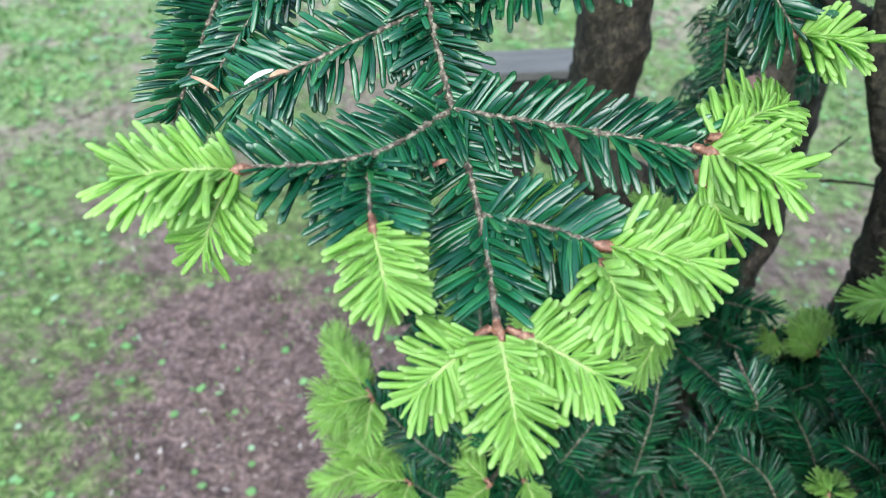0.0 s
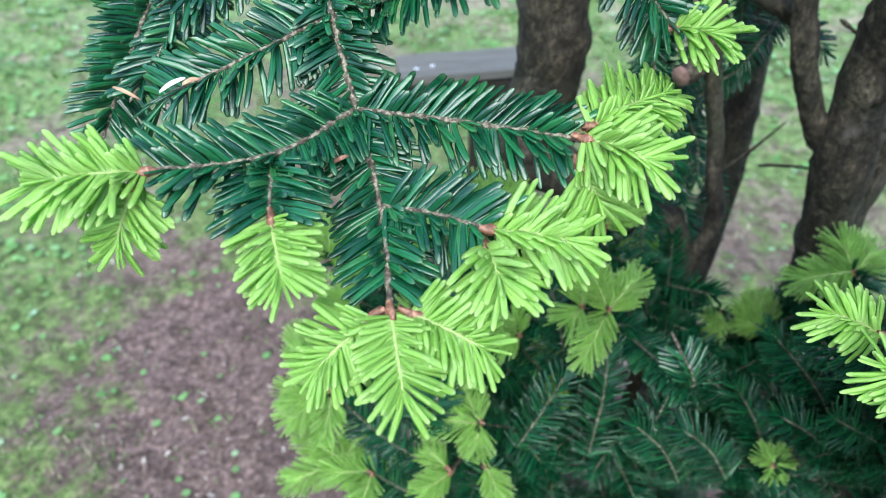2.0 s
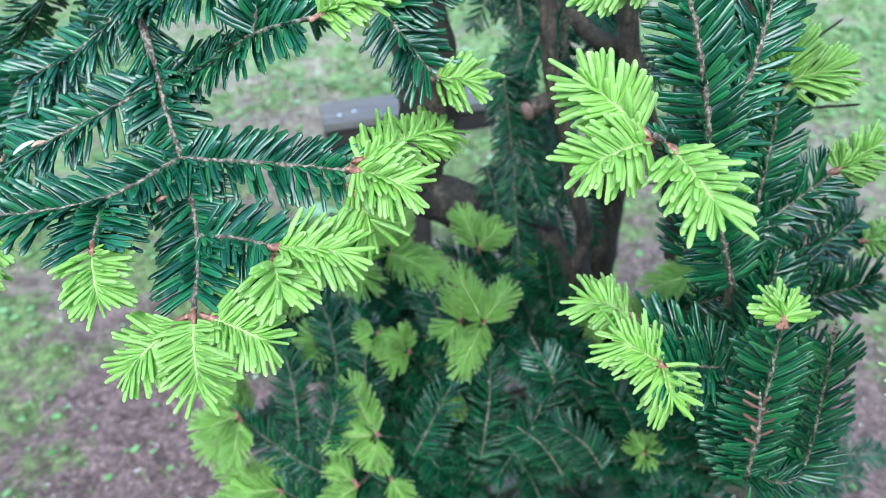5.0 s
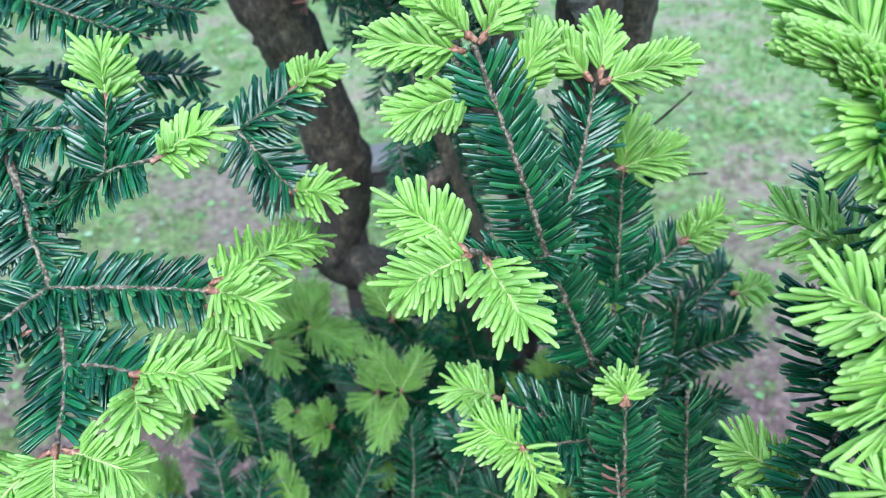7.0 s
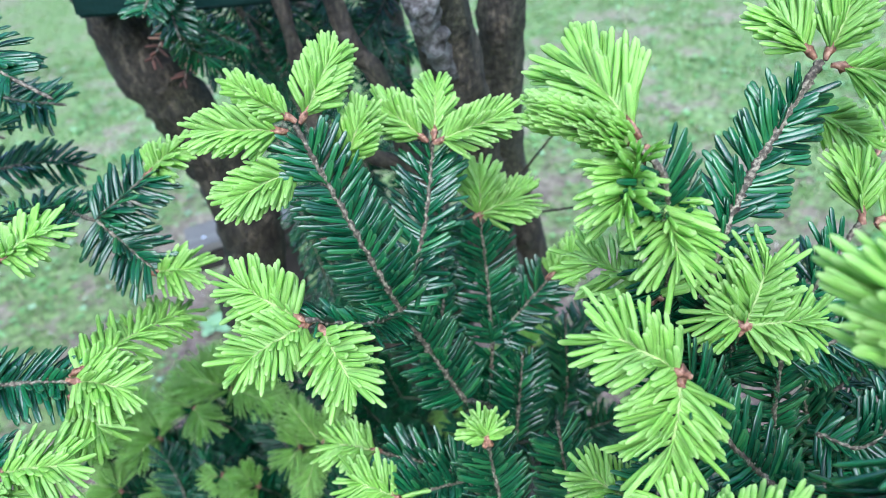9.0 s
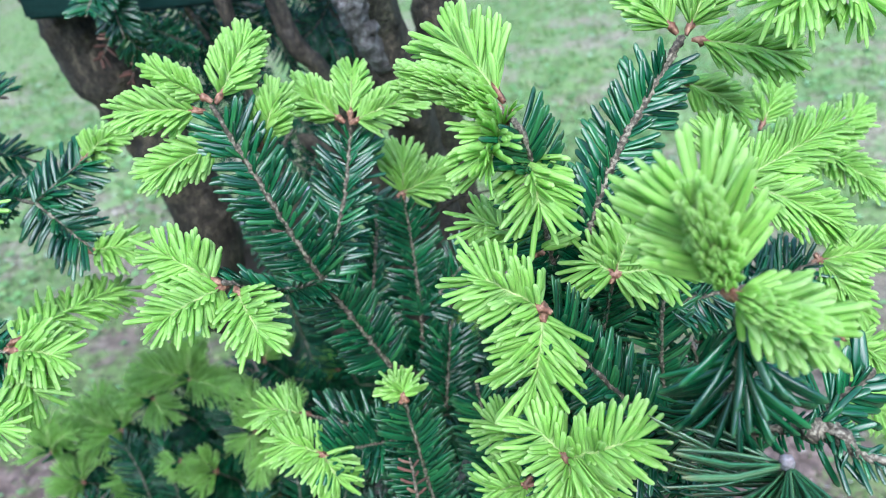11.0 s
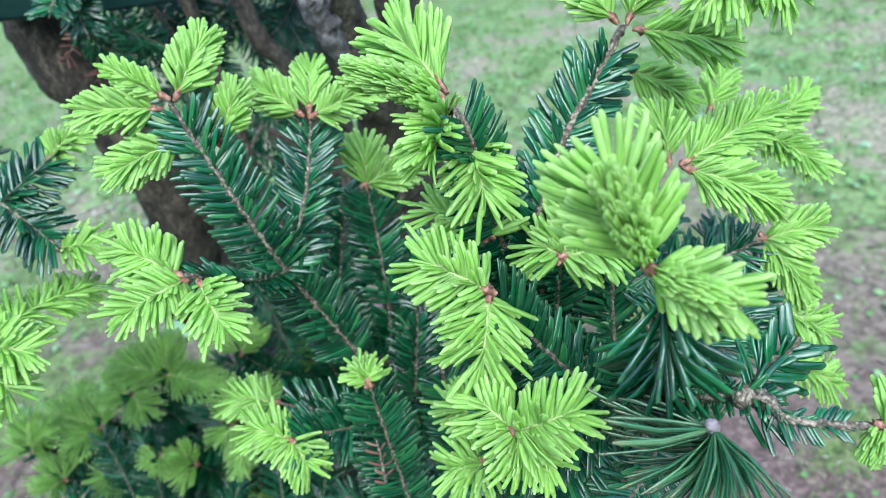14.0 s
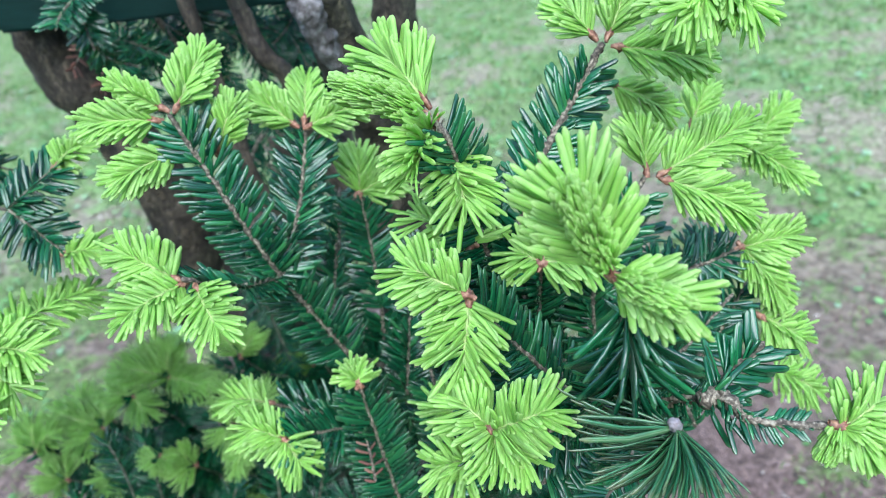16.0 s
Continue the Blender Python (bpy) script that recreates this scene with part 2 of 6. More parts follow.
def spline(points, count):
    """A smooth line through the points, with its directions."""
    p = np.asarray(points, float)
    if len(p) == 2:
        u = np.linspace(0, 1, count)[:, None]
        line = p[0] * (1 - u) + p[1] * u
    else:
        ext = np.vstack([2 * p[0] - p[1], p, 2 * p[-1] - p[-2]])
        cuts = np.concatenate([[0], np.cumsum(np.linalg.norm(np.diff(p, axis=0), axis=1))])
        line = []
        for s in np.linspace(0, cuts[-1], count):
            i = min(max(int(np.searchsorted(cuts, s, "right")) - 1, 0), len(p) - 2)
            u = (s - cuts[i]) / (cuts[i + 1] - cuts[i])
            a, b, c_, d = ext[i:i + 4]
            line.append(0.5 * (2 * b + (c_ - a) * u + (2 * a - 5 * b + 4 * c_ - d) * u * u + (3 * b - a - 3 * c_ + d) * u ** 3))
        line = np.array(line)
    way = np.gradient(line, axis=0)
    return line, way / np.linalg.norm(way, axis=1)[:, None]


def unit(v):
    v = np.asarray(v, float)
    return v / np.maximum(np.linalg.norm(v, axis=-1, keepdims=True), 1e-9)


def tube(points, r0, r1, sides=8, step=0.004, rough=0.12, knots=0.0, rng=None):
    """Arrays of a tapering, slightly lumpy round rod along a smooth line, closed at both ends."""
    rng = rng or np.random.default_rng(len(points))
    length = sum(np.linalg.norm(np.subtract(b, a)) for a, b in zip(points, points[1:]))
    count = int(min(max(length / step, 3), 150))
    line, way = spline(points, count)
    ref = np.array([0.3, 0.2, 1.0]) if abs(way[0][2]) < 0.8 else np.array([1.0, 0.3, 0.0])
    s = unit(np.cross(way, ref))
    t = np.cross(way, s)
    ang = np.linspace(0, 2 * np.pi, sides, endpoint=False)
    r = np.linspace(r0, r1, count)[:, None] * (1 + rough * rng.standard_normal((count, sides)))
    if knots:
        r *= 1 + knots * np.maximum(np.sin(np.linspace(0, length * 55, count) + rng.random() * 6), 0)[:, None] ** 6
    ring = line[:, None] + r[..., None] * (np.cos(ang)[:, None] * s[:, None] + np.sin(ang)[:, None] * t[:, None])
    ring[0], ring[-1] = line[0] + (ring[0] - line[0]) * 0.05, line[-1] + (ring[-1] - line[-1]) * 0.05
    i = np.arange(count - 1)[:, None] * sides
    j = np.arange(sides)[None]
    k = (j + 1) % sides
    return ring.reshape(-1, 3), np.stack([i + j, i + k, i + sides + k, i + sides + j], -1).reshape(-1, 4)


def needle_shape(sections, fine):
    """A flat blunt needle along x with a groove on top and a keel beneath: places, quads, and which quads are the underside."""
    u = np.array([0, 0.12, 0.55, 0.94, 1.0]) if fine else np.array([0, 0.3, 1.0])
    half = np.interp(u, [0, 0.12, 0.3, 0.6, 0.94, 1.0], [0.34, 0.66, 0.92, 1.0, 0.84, 0.34 if fine else 0.6])
    prof = np.array([(-1, 0.04), (-0.64, 0.56), (0, 0.36), (0.64, 0.56), (1, 0.04), (0, -0.30)] if fine else [(-1, 0), (0, 0.34), (1, 0)])
    v = np.zeros((sections, len(prof), 3))
    v[..., 0], v[..., 1], v[..., 2] = u[:, None], half[:, None] * prof[:, 0], half[:, None] * prof[:, 1]
    k = len(prof)
    faces, under = [], []
    for i in range(sections - 1):
        for j in range(k):
            faces.append((i * k + j, i * k + (j + 1) % k, (i + 1) * k + (j + 1) % k, (i + 1) * k + j))
            under.append(1 if j >= k - (2 if fine else 1) else 0)
    return v.reshape(-1, 3), np.array(faces)[:, ::-1], np.array(under)


FINE, COARSE = needle_shape(5, True), needle_shape(3, False)


def needle_arrays(base, way, up, length, width, bend, sweep, shape):
    """All needles of one spray at once."""
    v, f, under = shape
    side = unit(np.cross(up, way))
    top = np.cross(way, side)
    n = len(base)
    x = v[None, :, 0] * length[:, None]
    y = v[None, :, 1] * width[:, None] / 2
    z = v[None, :, 2] * width[:, None] / 2 - bend[:, None] * length[:, None] * v[None, :, 0] ** 2
    pts = base[:, None] + x[..., None] * way[:, None] + y[..., None] * side[:, None] + z[..., None] * top[:, None] + (v[None, :, 0] ** 2 * length[:, None])[..., None] * sweep[:, None]
    faces = (f[None] + (np.arange(n) * len(v))[:, None, None]).reshape(-1, 4)
    across = np.stack([v[:, 0], v[:, 1] / np.abs(v[:, 1]).max(), 0 * v[:, 0]], -1)
    return pts.reshape(-1, 3), faces, np.tile(under, n), np.tile(across, (n, 1))


def spray(line, way, normal, rng, count, length, width, lean, ranks, bend, tip_lean, taper, jitter=1.0, reach=1.0, start=0.0):
    """Where the needles of a shoot sit and point. ranks: (angle above the flat plane, spread, length factor)."""
    pos = (np.arange(count) + rng.random(count) * 0.8) / count * reach
    at = pos * (len(line) - 1)
    i = np.minimum(at.astype(int), len(line) - 2)
    fr = (at - i)[:, None]
    base, d = line[i] * (1 - fr) + line[i + 1] * fr, unit(way[i] * (1 - fr) + way[i + 1] * fr)
    n = unit(normal - d * (d @ normal)[:, None])
    s = np.cross(d, n)
    hand = np.where(np.arange(count) % 2, 1.0, -1.0)
    rank = rng.integers(0, len(ranks), count)
    rk = np.array(ranks)[rank]
    phi = np.radians(rk[:, 0] + rk[:, 1] * rng.standard_normal(count))
    a = np.radians(np.interp(pos, [0, 0.65, 0.9, 1.0], [lean + 4, lean - 6, 0.5 * (lean + tip_lean), tip_lean]) + (rk[:, 3] if rk.shape[1] > 3 else 0) + 5 * jitter * rng.standard_normal(count))
    out = np.cos(phi)[:, None] * s * hand[:, None] + np.sin(phi)[:, None] * n
    w = unit(np.cos(a)[:, None] * d + np.sin(a)[:, None] * out)
    up = unit(np.cos(phi)[:, None] * n - (np.sin(phi) * hand)[:, None] * s + 0.16 * jitter * rng.standard_normal((count, 3)))
    base = base + start * out
    ln = length * rk[:, 2] * np.interp(pos, [0, 0.1, 0.8, 1.0], [0.75, 1.0, 1.0, taper]) * (1 + 0.09 * jitter * rng.standard_normal(count))
    return base, w, up, ln, width * (1 + 0.08 * rng.standard_normal(count)), bend + 0.08 * jitter * rng.standard_normal(count), d * (0.14 + 0.08 * jitter * rng.standard_normal((count, 1)))


# ---- ground ----
def bare_patch(x, y):
    """How bare the earth is: round the stems and on the worn strip before them."""
    a = np.exp(-(((x + 0.33) / 0.36) ** 2 + ((y - 1.04) / 0.46) ** 2) * 0.8)
    b = np.exp(-(((x - 0.5) / 0.9) ** 2 + ((y - 0.9) / 0.7) ** 2))
    c_ = 0.12 * np.exp(-(((x + 0.45) / 0.7) ** 2 + ((y - 3.4) / 1.0) ** 2))
    return np.maximum(np.maximum(a, 0.5 * b), c_)


def patchy(x, y, scale, seed):
    return np.array([noise.noise((a * scale, b * scale, seed)) for a, b in zip(np.ravel(x), np.ravel(y))]).reshape(np.shape(x)) * 0.5 + 0.5


def thin_lawn(x, y):
    """Where the grass has worn thin, in patches of a hand's width to an arm's length."""
    worn = 0.16 * np.exp(-(((x - 2.4) / 1.1) ** 2 + ((y - 1.2) / 1.0) ** 2))
    return np.clip((0.65 * patchy(x, y, 1.7, 31.0) + 0.35 * patchy(x, y, 5.5, 14.0) + worn - 0.42) * 4.5, 0, 1)


ticks = np.concatenate([-np.geomspace(80, 3, 16), np.linspace(-2.8, 6.2, 130), np.geomspace(6.5, 80, 16)])
gx, gy = np.meshgrid(ticks, ticks + 1.0, indexing="ij")
near = np.exp(-((gx - 1) ** 2 + (gy - 2) ** 2) / 30)
gz = np.array([0.05 * noise.noise((a * 0.9, b * 0.9, 3.0)) + 0.014 * noise.noise((a * 6, b * 6, 1.0)) for a, b in zip(gx.ravel(), gy.ravel())]).reshape(gx.shape) * near
n_ = len(ticks)
idx = np.arange(n_ * n_).reshape(n_, n_)
quads = np.stack([idx[:-1, :-1], idx[1:, :-1], idx[1:, 1:], idx[:-1, 1:]], -1).reshape(-1, 4)
me = mesh_of("ground", np.stack([gx, gy, gz], -1).reshape(-1, 3), quads, [EARTH])
bare = me.attributes.new("bare", "FLOAT", "POINT")
bare.data.foreach_set("value", (bare_patch(gx, gy) * 0.60 + 0.15 * thin_lawn(gx, gy) - 0.02).ravel().astype(np.float32))
lush = me.attributes.new("lush", "FLOAT", "POINT")
lush.data.foreach_set("value", np.clip((np.hypot(gx - 0.1, gy - 0.8) - 1.2) / 2.2, 0, 1).ravel().astype(np.float32))
ground = tagged(new("ground", me), "mossy lawn with bare brown earth under the tree", "ground", kind="structure")


def ground_height(x, y):
    k = np.exp(-((x - 1) ** 2 + (y - 2) ** 2) / 30)
    return np.array([0.05 * noise.noise((a * 0.9, b * 0.9, 3.0)) + 0.014 * noise.noise((a * 6, b * 6, 1.0)) for a, b in zip(x, y)]) * k


def scatter(name, label, category, count, mat, seed, blade, keep, area=(-3.0, 6.0, 0.2, 8.0)):
    """One sheet of many small flat pieces on the ground."""
    rng = np.random.default_rng(seed)
    x, y = rng.uniform(area[0], area[1], count), area[2] + (area[3] - area[2]) * rng.random(count) ** 1.4
    ok = rng.random(count) < keep(x, y)
    x, y = x[ok], y[ok]
    n = len(x)
    z = ground_height(x, y)
    yaw = rng.random(n) * 2 * np.pi
    pieces = blade(rng, n) * (1 + 0.9 * np.clip((np.hypot(x - 0.1, y - 0.8) - 1.2) / 2.2, 0, 1))[:, None, None]
    c_, s_ = np.cos(yaw)[:, None], np.sin(yaw)[:, None]
    px, py, pz = pieces[..., 0] * c_ - pieces[..., 1] * s_ + x[:, None], pieces[..., 0] * s_ + pieces[..., 1] * c_ + y[:, None], pieces[..., 2] + z[:, None]
    k = pieces.shape[1]
    quad = np.array([(i, i + 1, i + 3, i + 2) for i in range(0, k - 2, 2)])
    faces = (quad[None] + (np.arange(n) * k)[:, None, None]).reshape(-1, 4)
    me = mesh_of(name, np.stack([px, py, pz], -1).reshape(-1, 3), faces, [mat], smooth=False)
    return tagged(new(name, me), label, category, kind="stuff")


def grass_blade(rng, n):
    ln, w, droop = rng.uniform(0.008, 0.036, n)[:, None], rng.uniform(0.0012, 0.0028, n)[:, None], rng.uniform(0.2, 1.0, n)[:, None]
    u = np.array([[0, 0, 0.5, 0.5, 1, 1]])
    side = np.array([[-1, 1, -0.8, 0.8, -0.1, 0.1]])
    return np.stack([ln * u ** 1.5 * droop, side * w, ln * u * (1.1 - 0.8 * droop * u)], -1)


def clover_leaf(rng, n):
    r, h = rng.uniform(0.004, 0.013, n)[:, None], rng.uniform(0.006, 0.022, n)[:, None]
    u = np.array([[-1, -1, -0.4, -0.4, 0.4, 0.4, 1, 1]])
    side = np.array([[-0.3, 0.3, -0.9, 0.9, -0.9, 0.9, -0.3, 0.3]])
    return np.stack([r * u, r * side, h + r * 0.3 * u * rng.uniform(-1, 1, n)[:, None]], -1)


def litter_chip(rng, n):
    ln, w, h = rng.uniform(0.003, 0.014, n)[:, None], rng.uniform(0.001, 0.0045, n)[:, None], rng.uniform(0.001, 0.007, n)[:, None]
    u = np.array([[-1, -1, 0, 0, 1, 1]])
    side = np.array([[-0.5, 0.5, -1, 1, -0.4, 0.4]])
    return np.stack([ln * u, side * w, h * (1 + 0.8 * u * rng.uniform(-1, 1, n)[:, None])], -1)


def grassy(x, y):
    return np.clip((4.5 * (patchy(x, y, 5.0, 5.0) - 0.5) + 2.5 * (patchy(x, y, 17.0, 2.0) - 0.5) + 0.55) * (1.1 - 1.25 * bare_patch(x, y)) * (1 - 0.85 * thin_lawn(x, y)), 0.01, 1)


scatter("lawn_grass", "thin short lawn grass with bare gaps", "grass", 140000, GRASS, 11, grass_blade, grassy)
scatter("far_lawn_grass", "short lawn grass farther off", "grass", 60000, GRASS, 14, grass_blade, grassy, (-5.0, 2.0, 7.4, 18.0))
scatter("clover", "small round clover leaves in the lawn", "clover", 20000, CLOVER, 12, clover_leaf, lambda x, y: np.clip(patchy(x, y, 3.0, 9.0) ** 2 * 2.2 * (1.1 - 1.1 * bare_patch(x, y)) * (1 - 0.8 * thin_lawn(x, y)), 0.006, 1))
scatter("leaf_litter", "brown needles, bark chips and dry bits", "leaf litter", 42000, LITTER, 13, litter_chip, lambda x, y: np.clip(0.12 + 1.2 * bare_patch(x, y), 0, 1), (-2.0, 2.6, 0.2, 4.0))


# ---- added unseen ring, dark green, to dim the horizon in needle reflections ----
FAR_GREEN, nt, bsdf = material("dim_horizon", 0.9)
nt.links.new(ramp(nt, noise_node(nt, 0.9, 8.0, 0.75), [(0.36, (0.010, 0.022, 0.008)), (0.5, (0.030, 0.060, 0.020)), (0.66, (0.075, 0.12, 0.045))]), bsdf.inputs["Base Color"])
turns, levels = 160, 9
ring = []
for k in range(levels):
    for j in range(turns):
        a = 2 * math.pi * j / turns
        top = 11.0 + 5.0 * noise.noise((4 * math.cos(a), 4 * math.sin(a), 2.0)) + 2.0 * noise.noise((17 * math.cos(a), 17 * math.sin(a), 5.0))
        r = 34.0 + 2.5 * noise.noise((9 * math.cos(a), 9 * math.sin(a), 0.7 * k)) + 2.5 * (k / (levels - 1)) ** 2
        ring.append((1 + r * math.cos(a), 2 + r * math.sin(a), -0.1 + top * k / (levels - 1)))
sheet = [(k * turns + j, k * turns + (j + 1) % turns, (k + 1) * turns + (j + 1) % turns, (k + 1) * turns + j) for k in range(levels - 1) for j in range(turns)]
horizon_ring = tagged(new("backdrop", mesh_of("backdrop", ring, sheet, [FAR_GREEN])), "unseen dark green ring added to dim the horizon light", "trees", kind="structure")
horizon_ring.modifiers.new("thick", "SOLIDIFY").thickness = 1.5


# ---- the fir ----
fir = tagged(new("fir_tree"), "young many-stemmed fir with dark needles and bright fresh shoots", "fir tree")
fir.location = (0, 0, 0)
seeds = np.random.default_rng(5)


def stem(label, points, r0, r1):
    v, f = tube(points, r0, r1, 22, 0.012, 0.05, 0.10, seeds)
    v = v + np.array([[noise.noise((a * 14, b * 14, c_ * 9)) * 0.007 + noise.noise((a * 60, b * 60, c_ * 25)) * 0.003] * 3 for a, b, c_ in v]) * np.array([1, 1, 0.2])
    return child("stem", mesh_of("stem", v, f, [TRUNK_BARK]), fir, label)


OLD_RANKS = [(-14, 4, 1.0, 4), (-3, 4, 1.0, 2), (8, 4, 0.97, -5), (24, 6, 0.82, -14), (46, 8, 0.55, -22)]


def bough(label, points, r0, r1, bare=0.33):
    v, f = tube(points, r0, r1, 10, 0.008, 0.10, 0.2, seeds)
    ob = child("branch", mesh_of("branch", v, f, [TWIG_BARK]), fir, label)
    line, way = spline(points, 40)
    half = int(len(line) * bare)
    long = np.linalg.norm(np.diff(line[half:], axis=0), axis=1).sum()
    got = spray(line[half:], way[half:], unit((0, -0.4, 0.9)), seeds, int(long * 800), 0.024, 0.0034, 62, OLD_RANKS, 0.05, 45, 0.9)
    v, f, under, along = needle_arrays(*got, COARSE)
    child("needle_spray", mesh_of("needle_spray", v, f, [OLD_NEEDLE, OLD_UNDER], under, along=along), ob, kind="stuff")
    return ob


def twig(parent, points, r0, r1, n=(0, -0.5, 0.85), L=0.026, w=0.0034, star=False, fine=True, dead=False, density=930.0, lean=77, ranks=None):
    r0, r1 = (0.8 * r0, 0.8 * r1) if fine else (0.6 * r0, 0.6 * r1)
    v, f = tube(points, r0, r1, 9 if fine else 5, 0.0016 if fine else 0.008, 0.24, 0.2, seeds)
    child("twig", mesh_of("twig", v, f, [TWIG_BARK]), parent)
    length = sum(np.linalg.norm(np.subtract(b, a)) for a, b in zip(points, points[1:]))
    line, way = spline(points, max(int(length / 0.004), 4))
    if star:
        # the end bud with a wheel of long needles round it
        keep = max(len(line) // 3, 3)
        got = spray(line[-keep:], way[-keep:], unit(n), seeds, 200, L, w, 84, [(-60, 20, 1.0), (-20, 20, 1.0), (20, 20, 0.9), (60, 20, 0.8)], 0.24, 60, 0.9)
        down = got[1] @ unit((-0.25, 0.0, -0.97)) > -0.20
        got = tuple(g[down] for g in got)
        bud = tube([line[-1] - way[-1] * 0.004, line[-1] + way[-1] * 0.002, line[-1] + way[-1] * 0.006], 0.0030, 0.0024, 9, 0.001, 0.12, 0.0, seeds)
        child("bud", mesh_of("bud", bud[0], bud[1], [PALE_BUD]), parent, "pale resinous winter bud")
    else:
        got = spray(line, way, unit(n), seeds, int(length * density) + 8, L, w, lean, ranks or OLD_RANKS, 0.06, lean * 0.6 if fine else 22, 0.65, 0.6, reach=0.91 if fine else 1.0)
    v, f, under, along = needle_arrays(*got, FINE if fine else COARSE)
    child("needle_spray", mesh_of("needle_spray", v, f, [DEAD_NEEDLE if dead else LONG_NEEDLE if star else OLD_NEEDLE, OLD_UNDER], None if dead else under, along=along), parent, kind="stuff")


def bud(parent, base, tip, r):
    """A closed winter bud of overlapping scales."""
    base, tip = np.array(base), np.array(tip)
    v, f = tube([base, base * 0.6 + tip * 0.4, base * 0.2 + tip * 0.8, tip], r, 0.45 * r, 9, 0.001, 0.12, 0.0, seeds)
    child("bud", mesh_of("bud", v, f, [PALE_BUD]), parent, "pale resinous winter bud")


SINGLE = []
for k in range(5):
    one = needle_arrays(np.zeros((1, 3)), np.array([[1.0, 0, 0]]), np.array([[0, 0, 1.0]]), np.array([1.0]), np.array([0.150 + 0.006 * k]), np.array([0.02 + 0.05 * k]), np.zeros((1, 3)), FINE)
    SINGLE.append(mesh_of("needle", one[0], one[1], [FRESH_SINGLE], along=one[3]))


# how the needles of a fresh shoot stand: (angle above the plane, spread, length factor, change of lean), lean, lean at the tip, needles a metre
HABITS = {
    "flat": ([(-14, 6, 1.0, 4), (-2, 6, 1.0, 0), (10, 7, 0.95, -4), (26, 8, 0.75, -12), (50, 10, 0.5, -22)], 74, 22, 1750),
    "feather": ([(-10, 5, 1.0, 3), (4, 5, 1.0, 0), (20, 6, 0.9, -6), (44, 7, 0.6, -14)], 52, 10, 2200),
    "comb": ([(12, 7, 0.8, 4), (32, 7, 1.0, 2), (46, 7, 1.0, 0), (60, 7, 0.95, -4), (76, 6, 0.85, -8)], 76, 26, 2600),
    "fan": ([(-14, 6, 1.0, 8), (-2, 6, 1.0, 0), (10, 6, 0.9, -8), (26, 8, 0.5, -16)], 58, 16, 2500),
}


def young(parent, base, tip, L=0.022, w=0.0030, n=(0, -0.5, 0.85), split=False, closed=False, fine=True, habit="flat"):
    """A fresh shoot: brown bud scales, a pale stem and soft bright needles that close towards the tip."""
    base, tip, n = np.array(base), np.array(tip), unit(n)
    d = tip - base
    long = np.linalg.norm(d)
    d = d / long
    n = unit(n - d * (d @ n))
    stem_long = long - 0.4 * L if closed else max(long - 0.55 * L, 0.4 * long)
    mid = base + d * stem_long * 0.5 + n * 0.05 * long
    end = base + d * stem_long
    # bud scales: a ragged brown cup
    ang = np.linspace(0, 2 * np.pi, 10, endpoint=False)
    s = unit(np.cross(d, n))
    t = np.cross(d, s)
    rows = []
    for h, r in ((-0.0055, 0.0012), (-0.0020, 0.0019), (0.0004, 0.0023), (0.0024, 0.0021), (0.0042, 0.0017)):
        wob = 1 + 0.3 * seeds.standard_normal(10)
        rows.append(base + d * (h + 0.0014 * seeds.standard_normal((10, 1)) * (h > 0.001)) + (r * wob)[:, None] * (np.cos(ang)[:, None] * s + np.sin(ang)[:, None] * t))
    i = np.arange(4)[:, None] * 10
    j = np.arange(10)[None]
    f = np.stack([i + j, i + (j + 1) % 10, i + 10 + (j + 1) % 10, i + 10 + j], -1).reshape(-1, 4)
    child("bud_cup", mesh_of("bud_cup", np.concatenate(rows), f, [BUD]), parent, "papery red-brown bud scales")
    line, way = spline([base, mid, end], 14)
    if closed:
        # still shut: a cone of short overlapping needles round a thick core
        core = 0.42 * L
        v1, f1 = tube([base, base + d * 0.3 * stem_long, base + d * 0.7 * stem_long, end], core, 0.7 * core, 12, 0.002, 0.05, 0.0, seeds)
        got = spray(line, way, n, seeds, int(340 * long / 0.045), L, w, 24, [(k * 36 - 90, 12, 1.0) for k in range(6)], -0.10, 8, 0.8, 0.5, start=core)
    else:
        v1, f1 = tube([base, mid, end], 0.0010, 0.0007, 7, 0.003, 0.12, 0.0, seeds)
        ranks, lean, tip_lean, density = HABITS[habit]
        got = spray(line, way, n, seeds, int(stem_long * density) + 18, L, w, lean, ranks, 0.10, tip_lean, 0.8, 0.6 if habit == "feather" else 1.0)
    if split:
        child("young_shoot", mesh_of("young_shoot", v1, f1, [FRESH_STEM]), parent, "fresh pale green shoot")
        for b, wy, up, ln, wd, bd, sw in zip(*got):
            x = Vector(unit(wy + 0.5 * sw))
            y = Vector(up).cross(x).normalized()
            z = x.cross(y)
            ob = child("needle", SINGLE[min(max(int((bd - 0.02) / 0.05 + 0.5), 0), 4)], parent)
            ob.matrix_basis = Matrix((( *(x * ln), 0), (*(y * ln), 0), (*(z * ln), 0), (*b, 1))).transposed()
    else:
        if not fine:
            got = (*got[:4], got[4] * 0.80, *got[5:])
        v2, f2, under, along = needle_arrays(*got, FINE if fine else COARSE)
        me = mesh_of("young_shoot", np.vstack([v1, v2]), np.vstack([f1, f2 + len(v1)]), [FRESH_STEM, FRESH_NEEDLE], np.concatenate([np.zeros(len(f1)), np.ones(len(f2))]), along=np.vstack([np.zeros((len(v1), 3)), along]))
        child("young_shoot", me, parent, "fresh pale green shoot")


